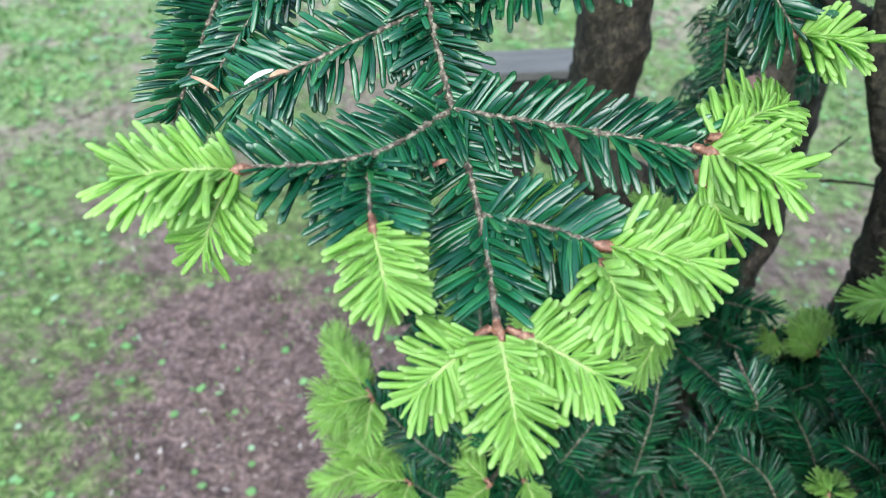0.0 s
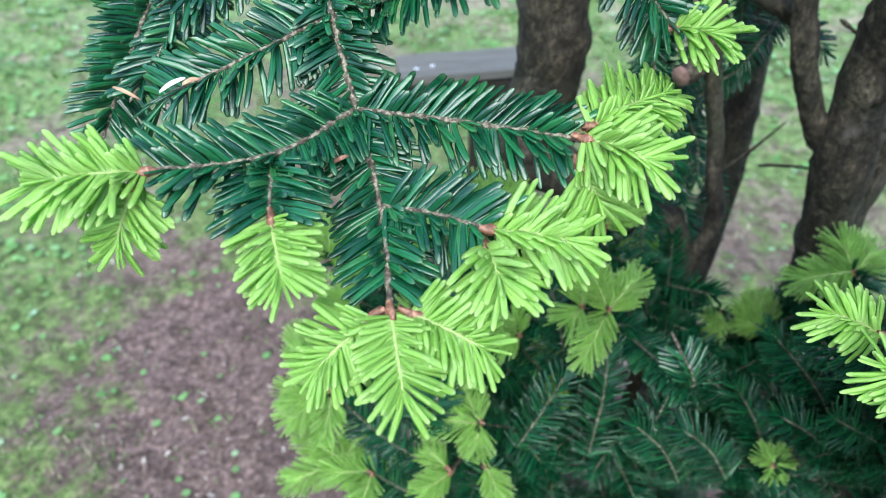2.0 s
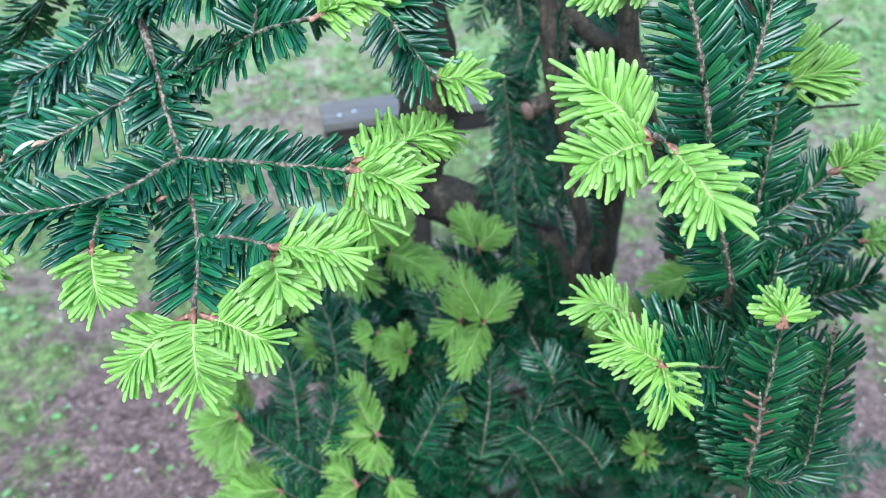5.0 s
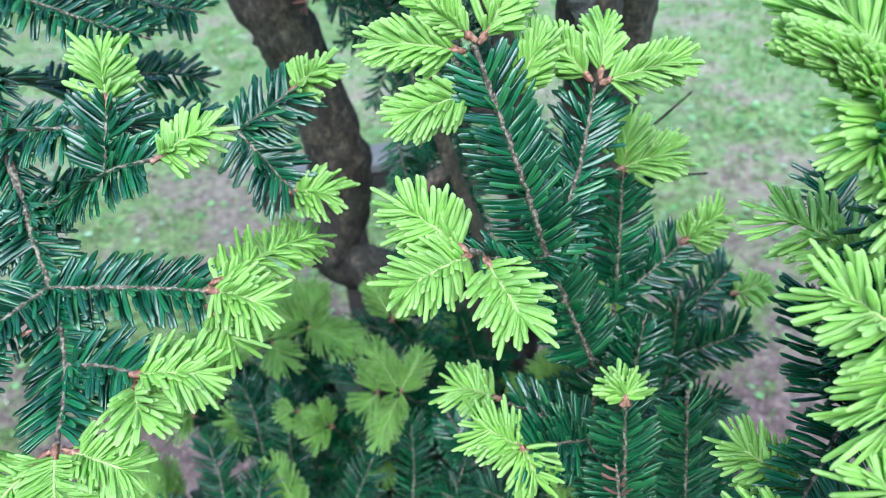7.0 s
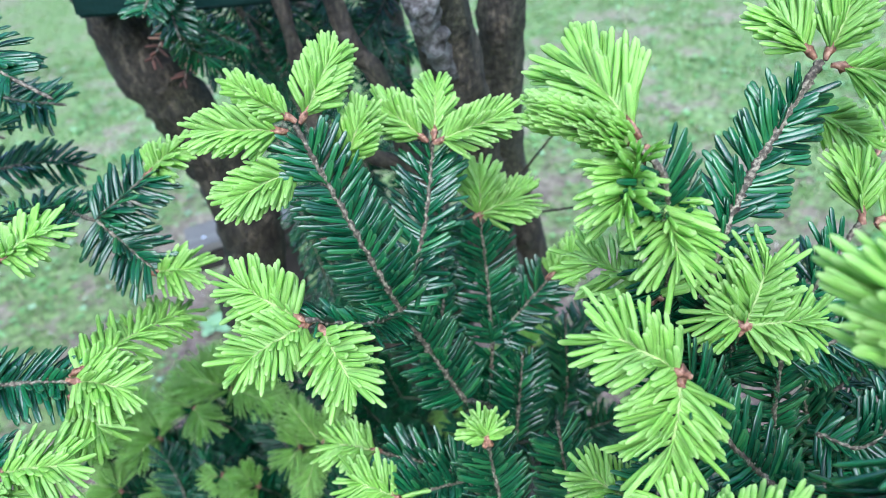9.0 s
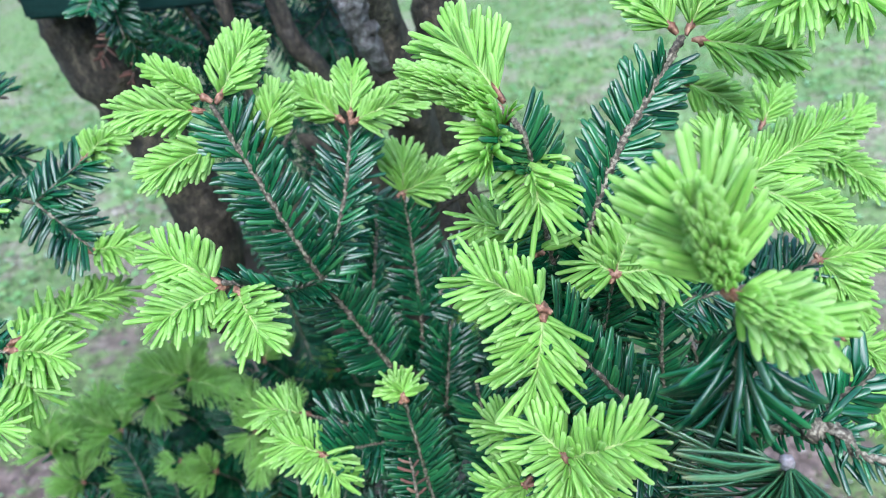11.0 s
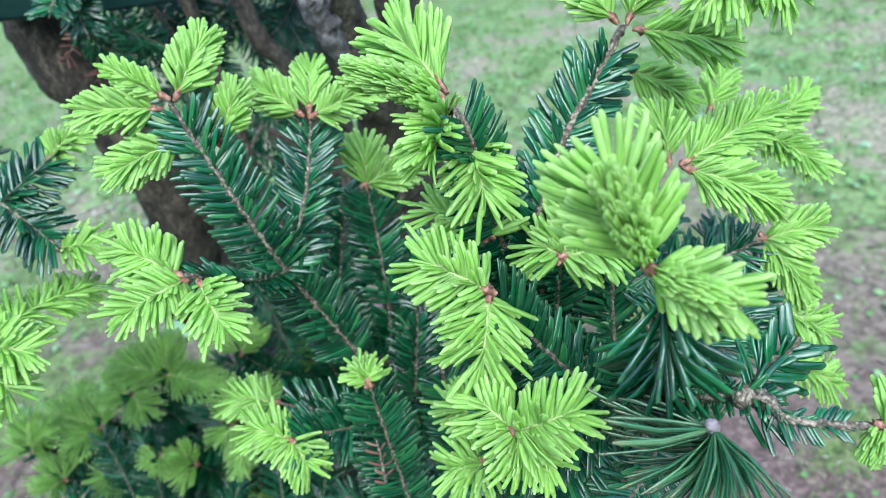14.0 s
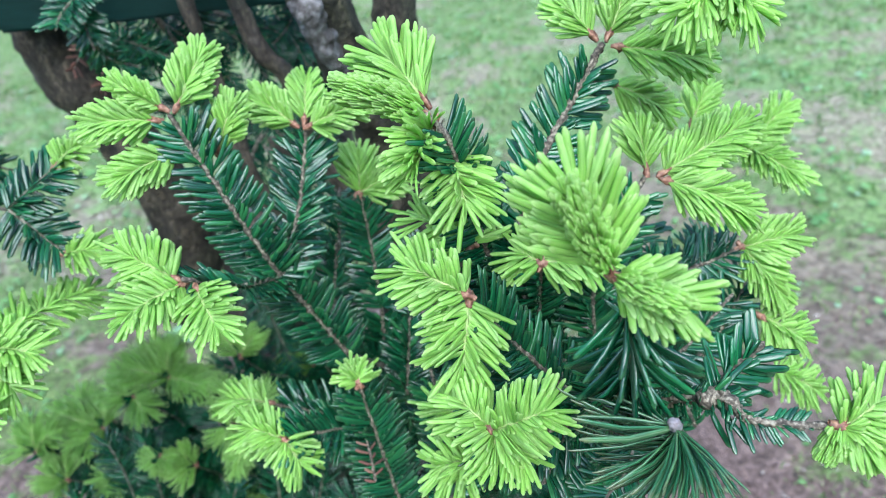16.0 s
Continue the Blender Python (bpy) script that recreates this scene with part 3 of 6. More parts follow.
def dead_twig(points):
    v, f = tube(points, 0.0021, 0.0010, 7, 0.004, 0.15, 0.3, seeds)
    child("dead_twig", mesh_of("dead_twig", v, f, [TRUNK_BARK]), fir, "thin bare dead twig")


# the stems
stem("leaning brown stem with smooth scaly bark", [(0.159, 0.732, 1.086), (0.159, 0.746, 1.125), (0.182, 0.765, 1.170), (0.187, 0.765, 1.260), (0.160, 0.762, 1.390), (0.127, 0.755, 1.495), (0.105, 0.755, 1.800), (0.100, 0.755, 2.200)], 0.040, 0.034)
stem("low bent foot of the leaning stem", [(0.44, 0.74, -0.03), (0.43, 0.74, 0.55), (0.400, 0.720, 0.860), (0.343, 0.652, 1.015), (0.278, 0.687, 1.053), (0.212, 0.716, 1.083), (0.167, 0.734, 1.099), (0.153, 0.745, 1.122)], 0.036, 0.030)
fork = stem("upright fork of the stem with a pale scar", [(0.46, 0.72, -0.03), (0.545, 0.67, 0.85), (0.522, 0.64, 1.035), (0.490, 0.62, 1.165), (0.475, 0.61, 1.30), (0.434, 0.52, 1.477), (0.36, 0.43, 1.75), (0.34, 0.40, 2.1)], 0.034, 0.024)
stem("thin fork of the stem", [(0.482, 0.635, 1.16), (0.428, 0.63, 1.235), (0.396, 0.635, 1.325), (0.380, 0.635, 1.43), (0.347, 0.635, 1.51), (0.30, 0.64, 1.9)], 0.0125, 0.0085)
stem("dark back stem with rough bark", [(0.52, 0.75, -0.03), (0.575, 0.70, 0.9), (0.515, 0.63, 1.28), (0.508, 0.595, 1.43), (0.52, 0.57, 1.62), (0.53, 0.54, 2.0)], 0.03, 0.022)
stem("far dark stem", [(0.40, 0.78, -0.03), (0.47, 0.82, 0.9), (0.468, 0.82, 1.03), (0.455, 0.82, 1.205), (0.440, 0.82, 1.29), (0.42, 0.82, 1.7)], 0.029, 0.022)
stem("thin straight stem", [(0.33, 0.66, 0.4), (0.345, 0.63, 0.91), (0.370, 0.62, 1.07), (0.352, 0.62, 1.155), (0.308, 0.62, 1.337), (0.28, 0.62, 1.7)], 0.011, 0.007)
stem("short crooked limb joining the thin fork", [(0.337, 0.678, 1.353), (0.366, 0.664, 1.322), (0.396, 0.662, 1.305), (0.428, 0.661, 1.281)], 0.0085, 0.0105)
stub = stem("cut-off limb with a pale pinkish end", [(0.329, 0.634, 1.276), (0.308, 0.618, 1.270), (0.281, 0.598, 1.267)], 0.0085, 0.0100)


# the flat branch that reaches out over the path
flat = bough("knobbly grey-brown fir branch with flat sprays of dark needles", [(0.105, 0.760, 1.790), (0.050, 0.660, 1.700), (-0.030, 0.530, 1.590), (-0.035, 0.450, 1.510), (-0.023, 0.397, 1.464), (-0.009, 0.357, 1.428)], 0.011, 0.0027)
twig(flat, [(-0.009, 0.357, 1.428), (-0.003, 0.335, 1.413), (0.005, 0.313, 1.391), (0.018, 0.264, 1.365), (0.024, 0.206, 1.354)], 0.0026, 0.0017, n=(0.05, -0.5, 0.86), density=1000, w=0.0036)
twig(flat, [(0.005, 0.311, 1.391), (0.045, 0.300, 1.391), (0.086, 0.286, 1.392), (0.111, 0.271, 1.395)], 0.0019, 0.0015, n=(0.05, -0.5, 0.86), density=1000, w=0.0036)
twig(flat, [(0.005, 0.311, 1.391), (-0.030, 0.273, 1.389), (-0.078, 0.248, 1.397)], 0.0019, 0.0015, n=(0.05, -0.5, 0.86), density=1000, w=0.0036)
twig(flat, [(-0.031, 0.272, 1.387), (-0.025, 0.233, 1.383)], 0.0014, 0.0012, n=(0.05, -0.5, 0.86), density=1000, w=0.0036)
twig(flat, [(0.018, 0.264, 1.366), (0.043, 0.253, 1.369), (0.067, 0.236, 1.373)], 0.0017, 0.0014, n=(0.05, -0.5, 0.86), density=1000, w=0.0036)
twig(flat, [(-0.008, 0.354, 1.424), (-0.023, 0.343, 1.418), (-0.077, 0.321, 1.400), (-0.103, 0.329, 1.386)], 0.0019, 0.0012, n=(0.05, -0.5, 0.86), density=1000, w=0.0036)
twig(flat, [(-0.009, 0.357, 1.428), (0.016, 0.354, 1.428), (0.063, 0.309, 1.463), (0.101, 0.286, 1.478)], 0.0018, 0.0014, n=(0.05, -0.5, 0.86), density=1000, w=0.0036)
twig(flat, [(0.063, 0.309, 1.463), (0.073, 0.324, 1.500)], 0.0014, 0.0012, n=(0.05, -0.5, 0.86), density=1000, w=0.0036)
twig(flat, [(-0.023, 0.397, 1.464), (0.049, 0.343, 1.479), (0.081, 0.432, 1.443), (0.133, 0.359, 1.457)], 0.0018, 0.0015, n=(0.05, -0.5, 0.86), density=1000, w=0.0036)
twig(flat, [(0.133, 0.359, 1.457), (0.173, 0.375, 1.475)], 0.0014, 0.0012, n=(0.05, -0.5, 0.86), density=1000, w=0.0036)
twig(flat, [(0.133, 0.359, 1.457), (0.163, 0.333, 1.421)], 0.0014, 0.0012, n=(0.05, -0.5, 0.86), density=1000, w=0.0036)
twig(flat, [(-0.030, 0.450, 1.500), (-0.120, 0.485, 1.383), (-0.125, 0.415, 1.378)], 0.0016, 0.0012, n=(0.05, -0.5, 0.86), density=1000, w=0.0036)
twig(flat, [(-0.035, 0.470, 1.520), (-0.1677, 0.5235, 1.3964), (-0.1621, 0.4612, 1.3689), (-0.1590, 0.3964, 1.3385)], 0.0016, 0.0012, n=(0.75, -0.35, 0.55), density=1000, w=0.0034, L=0.024)
twig(flat, [(-0.023, 0.397, 1.464), (-0.061, 0.394, 1.435), (-0.104, 0.375, 1.419)], 0.0016, 0.0012, n=(0.05, -0.5, 0.86), density=1000, w=0.0036)
twig(flat, [(-0.030, 0.430, 1.490), (-0.021, 0.503, 1.458), (0.066, 0.514, 1.453), (0.105, 0.511, 1.436)], 0.0016, 0.0012, n=(0.05, -0.5, 0.86), density=1000, w=0.0036)
twig(flat, [(-0.035, 0.450, 1.510), (-0.082, 0.473, 1.475), (-0.114, 0.446, 1.466)], 0.0016, 0.0012, n=(0.05, -0.5, 0.86), density=1000, w=0.0036)
twig(flat, [(-0.030, 0.530, 1.590), (0.101, 0.366, 1.582), (0.130, 0.327, 1.567), (0.153, 0.313, 1.551)], 0.0018, 0.0013, n=(0.05, -0.5, 0.86), density=1000, w=0.0036)
twig(flat, [(-0.040, 0.483, 1.546), (0.029, 0.445, 1.522), (0.085, 0.414, 1.507)], 0.0016, 0.0012, n=(0.05, -0.5, 0.86), density=1000, w=0.0036)
twig(flat, [(0.008, 0.513, 1.547), (0.069, 0.485, 1.518), (0.118, 0.459, 1.509)], 0.0016, 0.0012, n=(0.05, -0.5, 0.86), density=1000, w=0.0036)
twig(flat, [(-0.0937, 0.4339, 1.4146), (-0.1082, 0.3980, 1.3951), (-0.1278, 0.3606, 1.3707)], 0.0016, 0.0012, n=(-0.35, -0.5, 0.78), density=1100, w=0.0036)
twig(flat, [(-0.1360, 0.4600, 1.3987), (-0.1452, 0.4113, 1.3719), (-0.1548, 0.3668, 1.3421)], 0.0016, 0.0012, n=(0.5, -0.6, 0.6), density=1000, w=0.0034)
young(flat, (-0.077, 0.248, 1.397), (-0.125, 0.233, 1.402), L=0.022, n=(0.05, -0.5, 0.86), w=0.0033)
young(flat, (-0.081, 0.245, 1.393), (-0.095, 0.227, 1.363), L=0.02, n=(0.05, -0.5, 0.86), split=True, w=0.0033)
young(flat, (-0.025, 0.233, 1.383), (-0.015, 0.196, 1.369), L=0.02, n=(0.05, -0.5, 0.86), split=True, w=0.0033)
young(flat, (0.017, 0.205, 1.353), (-0.014, 0.180, 1.339), L=0.02, n=(0.05, -0.5, 0.86), split=True, w=0.0033)
young(flat, (0.024, 0.206, 1.354), (0.031, 0.162, 1.338), L=0.02, n=(0.05, -0.5, 0.86), split=True, w=0.0033)
young(flat, (0.032, 0.206, 1.354), (0.071, 0.186, 1.346), L=0.02, n=(0.05, -0.5, 0.86), split=True, w=0.0033)
young(flat, (0.067, 0.236, 1.373), (0.113, 0.228, 1.370), n=(0.05, -0.5, 0.86), w=0.0033)
young(flat, (0.064, 0.232, 1.368), (0.073, 0.199, 1.362), n=(0.05, -0.5, 0.86), w=0.0033)
young(flat, (0.110, 0.272, 1.396), (0.149, 0.252, 1.390), n=(0.05, -0.5, 0.86), w=0.0033)
young(flat, (0.108, 0.264, 1.387), (0.123, 0.246, 1.364), n=(0.05, -0.5, 0.86), w=0.0033)
young(flat, (0.113, 0.275, 1.400), (0.176, 0.337, 1.387), L=0.021, n=(0.05, -0.5, 0.86), w=0.0033)
young(flat, (0.101, 0.286, 1.478), (0.136, 0.292, 1.492), L=0.018, n=(0.05, -0.5, 0.86), w=0.0033)
young(flat, (0.073, 0.324, 1.500), (0.073, 0.345, 1.531), L=0.02, n=(0.05, -0.5, 0.86), w=0.0033)
young(flat, (0.173, 0.375, 1.475), (0.202, 0.377, 1.492), L=0.018, n=(0.05, -0.5, 0.86), w=0.0033)
young(flat, (0.163, 0.333, 1.421), (0.195, 0.323, 1.420), L=0.022, n=(0.05, -0.5, 0.86), w=0.0033)

# the upright branch with two tall leaders
leader = bough("upright fir branch forked into two tall dark leaders", [(0.500, 0.640, 0.880), (0.480, 0.500, 1.000), (0.430, 0.380, 1.130), (0.343, 0.254, 1.302)], 0.007, 0.003, bare=0.85)
twig(leader, [(0.343, 0.254, 1.302), (0.310, 0.258, 1.391)], 0.0028, 0.0026, n=(-0.05, -0.85, 0.5), L=0.0268, w=0.0036, lean=78, density=1000)
twig(leader, [(0.310, 0.258, 1.391), (0.297, 0.257, 1.440), (0.274, 0.279, 1.521)], 0.0026, 0.002, n=(-0.05, -0.85, 0.5), L=0.0268, w=0.0036, lean=78, density=1000)
twig(leader, [(0.310, 0.258, 1.391), (0.339, 0.287, 1.430), (0.361, 0.321, 1.475)], 0.0024, 0.0018, n=(-0.05, -0.85, 0.5), L=0.0268, w=0.0036, lean=78, density=1000)
twig(leader, [(0.310, 0.258, 1.391), (0.285, 0.230, 1.409), (0.253, 0.211, 1.438)], 0.0024, 0.002, n=(0, -0.2, 0.97), L=0.022)
young(leader, (0.2647, 0.2806, 1.5178), (0.2185, 0.2845, 1.5270), n=(-0.2, -0.75, 0.6), L=0.0190, w=0.0029, habit="feather")
young(leader, (0.2718, 0.2790, 1.5255), (0.2440, 0.2930, 1.5490), n=(-0.5, -0.8, 0.3), L=0.013, w=0.0029, habit="feather")
young(leader, (0.2805, 0.2816, 1.5232), (0.3105, 0.3037, 1.5545), n=(0.1, -0.85, 0.5), L=0.0195, w=0.0029, habit="feather")
young(leader, (0.2689, 0.2742, 1.4954), (0.2250, 0.2582, 1.4920), n=(-0.1, -0.8, 0.6), L=0.0195, w=0.0029, habit="feather")
young(leader, (0.2965, 0.2860, 1.4861), (0.3170, 0.2870, 1.5200), n=(0, -0.8, 0.6), L=0.018, w=0.0029, habit="feather")
young(leader, (0.3518, 0.3137, 1.4818), (0.3260, 0.3330, 1.5080), n=(-0.1, -0.8, 0.6), L=0.0195, w=0.0029, habit="feather")
young(leader, (0.3601, 0.3118, 1.4830), (0.3740, 0.3450, 1.5100), n=(0, -0.85, 0.5), L=0.0195, w=0.0029, habit="feather")
young(leader, (0.3625, 0.3050, 1.4800), (0.4100, 0.2950, 1.4925), n=(0, -0.8, 0.6), L=0.0195, w=0.0029, habit="feather")
young(leader, (0.2495, 0.2150, 1.4380), (0.2180, 0.2340, 1.4640), n=(-0.3, -0.75, 0.6), L=0.0205, w=0.0033)
young(leader, (0.2524, 0.2130, 1.4330), (0.2090, 0.1900, 1.4330), n=(-0.1, -0.7, 0.7), L=0.0195, w=0.0033)
young(leader, (0.2610, 0.2040, 1.4320), (0.2710, 0.1580, 1.4210), n=(-0.1, -0.7, 0.7), L=0.0195, w=0.0033)

# the lower branch behind the leaders
inner = bough("slender fir branch carrying dark sprays inside the crown", [(0.500, 0.650, 0.840), (0.480, 0.500, 0.960), (0.430, 0.400, 1.100), (0.368, 0.303, 1.189)], 0.006, 0.0026, bare=0.85)
twig(inner, [(0.368, 0.303, 1.189), (0.383, 0.309, 1.300)], 0.0024, 0.002, n=(-0.05, -0.85, 0.5), L=0.0268, w=0.0036, lean=78, density=1000)
twig(inner, [(0.383, 0.309, 1.300), (0.389, 0.325, 1.358), (0.391, 0.334, 1.402)], 0.0018, 0.0014, n=(-0.05, -0.85, 0.5), L=0.0268, w=0.0036, lean=78, density=1000)
twig(inner, [(0.383, 0.309, 1.300), (0.441, 0.321, 1.339)], 0.0016, 0.0013, n=(-0.05, -0.85, 0.5), L=0.0268, w=0.0036, lean=78, density=1000)
young(inner, (0.391, 0.334, 1.402), (0.401, 0.353, 1.436), n=(0, -0.6, 0.8), L=0.025, w=0.0030, habit="feather")
young(inner, (0.391, 0.334, 1.402), (0.433, 0.330, 1.413), n=(0, -0.6, 0.8), L=0.025, w=0.0030, habit="feather")
young(inner, (0.441, 0.321, 1.339), (0.477, 0.329, 1.358), n=(0, -0.6, 0.8), L=0.018)
young(inner, (0.441, 0.321, 1.339), (0.467, 0.322, 1.347), n=(0, -0.6, 0.8), L=0.018)
twig(inner, [(0.368, 0.303, 1.189), (0.448, 0.332, 1.160), (0.474, 0.370, 1.257)], 0.0018, 0.0014, n=(-0.05, -0.85, 0.5), L=0.0268, w=0.0036, lean=78, density=1000)
twig(inner, [(0.458, 0.348, 1.185), (0.532, 0.336, 1.220)], 0.0015, 0.0012, n=(-0.05, -0.85, 0.5), L=0.0268, w=0.0036, lean=78, density=1000)
twig(inner, [(0.466, 0.359, 1.222), (0.539, 0.391, 1.248)], 0.0015, 0.0012, n=(-0.05, -0.85, 0.5), L=0.0268, w=0.0036, lean=78, density=1000)
young(inner, (0.530, 0.370, 1.233), (0.579, 0.383, 1.227), n=(0, -0.6, 0.8), L=0.018)

# the short side branch at the front
side = bough("short fir branch with drooping dark needles and pale tips", [(0.460, 0.620, 0.850), (0.450, 0.450, 1.000), (0.420, 0.330, 1.120), (0.346, 0.183, 1.194)], 0.008, 0.0024, bare=0.85)
twig(side, [(0.346, 0.183, 1.194), (0.340, 0.195, 1.325)], 0.002, 0.0014, n=(0, -0.75, 0.66))
young(side, (0.340, 0.195, 1.325), (0.333, 0.206, 1.339), L=0.015, n=(0, -0.75, 0.66))
young(side, (0.340, 0.195, 1.325), (0.347, 0.201, 1.337), L=0.015, n=(0, -0.75, 0.66))
twig(side, [(0.346, 0.183, 1.194), (0.328, 0.219, 1.263), (0.272, 0.242, 1.295)], 0.0018, 0.0013, n=(0, -0.6, 0.8))
twig(side, [(0.328, 0.219, 1.263), (0.278, 0.201, 1.292)], 0.0016, 0.0013, n=(0, -0.6, 0.8))
young(side, (0.272, 0.242, 1.295), (0.239, 0.254, 1.306), L=0.019, n=(0, -0.6, 0.8))
young(side, (0.278, 0.201, 1.292), (0.247, 0.217, 1.309), L=0.021, n=(0, -0.6, 0.8))
young(side, (0.278, 0.201, 1.292), (0.287, 0.182, 1.266), L=0.021, n=(0, -0.6, 0.8))
twig(side, [(0.346, 0.183, 1.194), (0.394, 0.194, 1.180), (0.399, 0.222, 1.291)], 0.0018, 0.0013, n=(0, -0.75, 0.66))
twig(inner, [(0.335, 0.306, 1.286), (0.362, 0.344, 1.357)], 0.002, 0.0014, n=(-0.05, -0.85, 0.5), L=0.0268, w=0.0036, lean=78, density=1000)
twig(inner, [(0.350, 0.300, 1.244), (0.419, 0.296, 1.266)], 0.002, 0.0014, n=(-0.05, -0.85, 0.5), L=0.0268, w=0.0036, lean=78, density=1000)
twig(inner, [(0.382, 0.269, 1.228), (0.405, 0.301, 1.287)], 0.002, 0.0014, n=(-0.05, -0.85, 0.5), L=0.0268, w=0.0036, lean=78, density=1000)
twig(inner, [(0.361, 0.377, 1.314), (0.384, 0.412, 1.377)], 0.002, 0.0014, n=(-0.05, -0.85, 0.5), L=0.0268, w=0.0036, lean=78, density=1000)

# the bushy branch at the end of the walk
bushy = bough("bushy fir branch crowded with fresh pale green shoots", [(0.460, 0.640, 0.760), (0.520, 0.420, 0.820), (0.550, 0.240, 1.000), (0.510, 0.130, 1.220), (0.475, 0.080, 1.320)], 0.011, 0.004)
twig(bushy, [(0.465, 0.160, 1.330), (0.440, 0.160, 1.410), (0.417, 0.135, 1.508), (0.409, 0.149, 1.526)], 0.0026, 0.0018, n=(0, -0.7, 0.7))
young(bushy, (0.4120, 0.1543, 1.5299), (0.3971, 0.1899, 1.5606), n=(-0.2, -0.85, 0.45), L=0.029, habit="feather", w=0.0033)
young(bushy, (0.4076, 0.1506, 1.5262), (0.3683, 0.1585, 1.5474), n=(0, -0.5, 0.85), L=0.011, closed=True, w=0.0030)
young(bushy, (0.4136, 0.1473, 1.5196), (0.3888, 0.1230, 1.5002), L=0.024, habit="comb", n=(-0.9, -0.45, 0.0))
young(bushy, (0.4179, 0.1409, 1.5019), (0.4143, 0.1111, 1.4728), L=0.023, n=(0, -0.75, 0.65), w=0.0031)
twig(bushy, [(0.465, 0.080, 1.340), (0.430, 0.100, 1.390), (0.401, 0.092, 1.442)], 0.0024, 0.0018, n=(0, -0.7, 0.7))
young(bushy, (0.4002, 0.0916, 1.4461), (0.3683, 0.1138, 1.4679), L=0.022, n=(-0.15, -0.7, 0.7), w=0.0031)
young(bushy, (0.401, 0.092, 1.442), (0.383, 0.071, 1.405), L=0.025, n=(0, -0.7, 0.7))
young(bushy, (0.426, 0.154, 1.436), (0.396, 0.187, 1.456), L=0.022, n=(0, -0.7, 0.7))
young(bushy, (0.426, 0.154, 1.436), (0.431, 0.158, 1.444), L=0.022, n=(0, -0.7, 0.7))
twig(bushy, [(0.465, 0.160, 1.330), (0.458, 0.125, 1.426)], 0.0024, 0.0016, n=(0, -0.7, 0.7))
young(bushy, (0.458, 0.125, 1.426), (0.484, 0.140, 1.459), L=0.021, n=(0, -0.7, 0.7))
young(bushy, (0.458, 0.125, 1.426), (0.502, 0.114, 1.424), L=0.021, n=(0, -0.7, 0.7))
young(bushy, (0.458, 0.125, 1.426), (0.441, 0.138, 1.439), L=0.021, n=(0, -0.7, 0.7))
twig(bushy, [(0.465, 0.160, 1.330), (0.455, 0.150, 1.420), (0.481, 0.170, 1.463), (0.515, 0.184, 1.496), (0.5412, 0.1907, 1.5249)], 0.0034, 0.0028, n=(-0.2, -0.8, 0.5), w=0.0042, density=900, L=0.026)
young(bushy, (0.5496, 0.1857, 1.5205), (0.6028, 0.1623, 1.5054), L=0.021, habit="feather", w=0.0030, n=(-0.1, -0.8, 0.6))
young(bushy, (0.5356, 0.1950, 1.5293), (0.5218, 0.2140, 1.5535), L=0.021, habit="feather", w=0.0030, n=(-0.1, -0.8, 0.6))
young(bushy, (0.5457, 0.1917, 1.5283), (0.5695, 0.2044, 1.5577), L=0.021, habit="feather", w=0.0030, n=(-0.1, -0.8, 0.6))
young(bushy, (0.566, 0.220, 1.483), (0.607, 0.203, 1.455), L=0.021, habit="feather", w=0.0030, n=(0, -0.75, 0.65))
twig(bushy, [(0.510, 0.130, 1.220), (0.500, 0.140, 1.380), (0.550, 0.153, 1.450)], 0.0024, 0.0018, n=(0, -0.7, 0.7))
young(bushy, (0.5576, 0.1485, 1.4465), (0.6381, 0.1608, 1.4602), L=0.023, habit="feather", w=0.0030, n=(0, -0.75, 0.65))
young(bushy, (0.5581, 0.1456, 1.4422), (0.6068, 0.1163, 1.4161), L=0.023, habit="feather", w=0.0030, n=(0, -0.75, 0.65))
young(bushy, (0.5480, 0.1531, 1.4499), (0.5518, 0.1697, 1.4773), L=0.021, habit="feather", w=0.0030, n=(0, -0.75, 0.65))
young(bushy, (0.646, 0.238, 1.429), (0.676, 0.258, 1.453), L=0.021, habit="feather", w=0.0030, n=(0, -0.75, 0.65))
young(bushy, (0.689, 0.231, 1.398), (0.749, 0.242, 1.420), L=0.022, habit="feather", w=0.0030, n=(0, -0.75, 0.65))
young(bushy, (0.689, 0.231, 1.398), (0.698, 0.168, 1.390), L=0.022, habit="feather", w=0.0030, n=(0, -0.75, 0.65))
twig(bushy, [(0.500, 0.140, 1.380), (0.581, 0.151, 1.362), (0.622, 0.145, 1.370)], 0.0024, 0.0018, n=(0, -0.7, 0.7))
young(bushy, (0.622, 0.145, 1.370), (0.664, 0.131, 1.377), L=0.021, habit="feather", w=0.0030, n=(0, -0.75, 0.65))
young(bushy, (0.622, 0.145, 1.370), (0.639, 0.112, 1.333), L=0.021, habit="feather", w=0.0030, n=(0, -0.75, 0.65))
young(bushy, (0.620, 0.118, 1.327), (0.649, 0.097, 1.305), L=0.021, n=(0, -0.7, 0.7))
young(bushy, (0.668, 0.144, 1.234), (0.710, 0.125, 1.202), L=0.021, n=(0, -0.7, 0.7))
twig(bushy, [(0.465, 0.080, 1.340), (0.454, 0.026, 1.422), (0.442, 0.012, 1.491)], 0.003, 0.0024, n=(-0.3, -0.9, 0.3), L=0.037, w=0.0062, lean=142, density=560, ranks=[(-10, 10, 1.0), (25, 12, 1.0), (55, 12, 1.0), (80, 10, 0.95)])
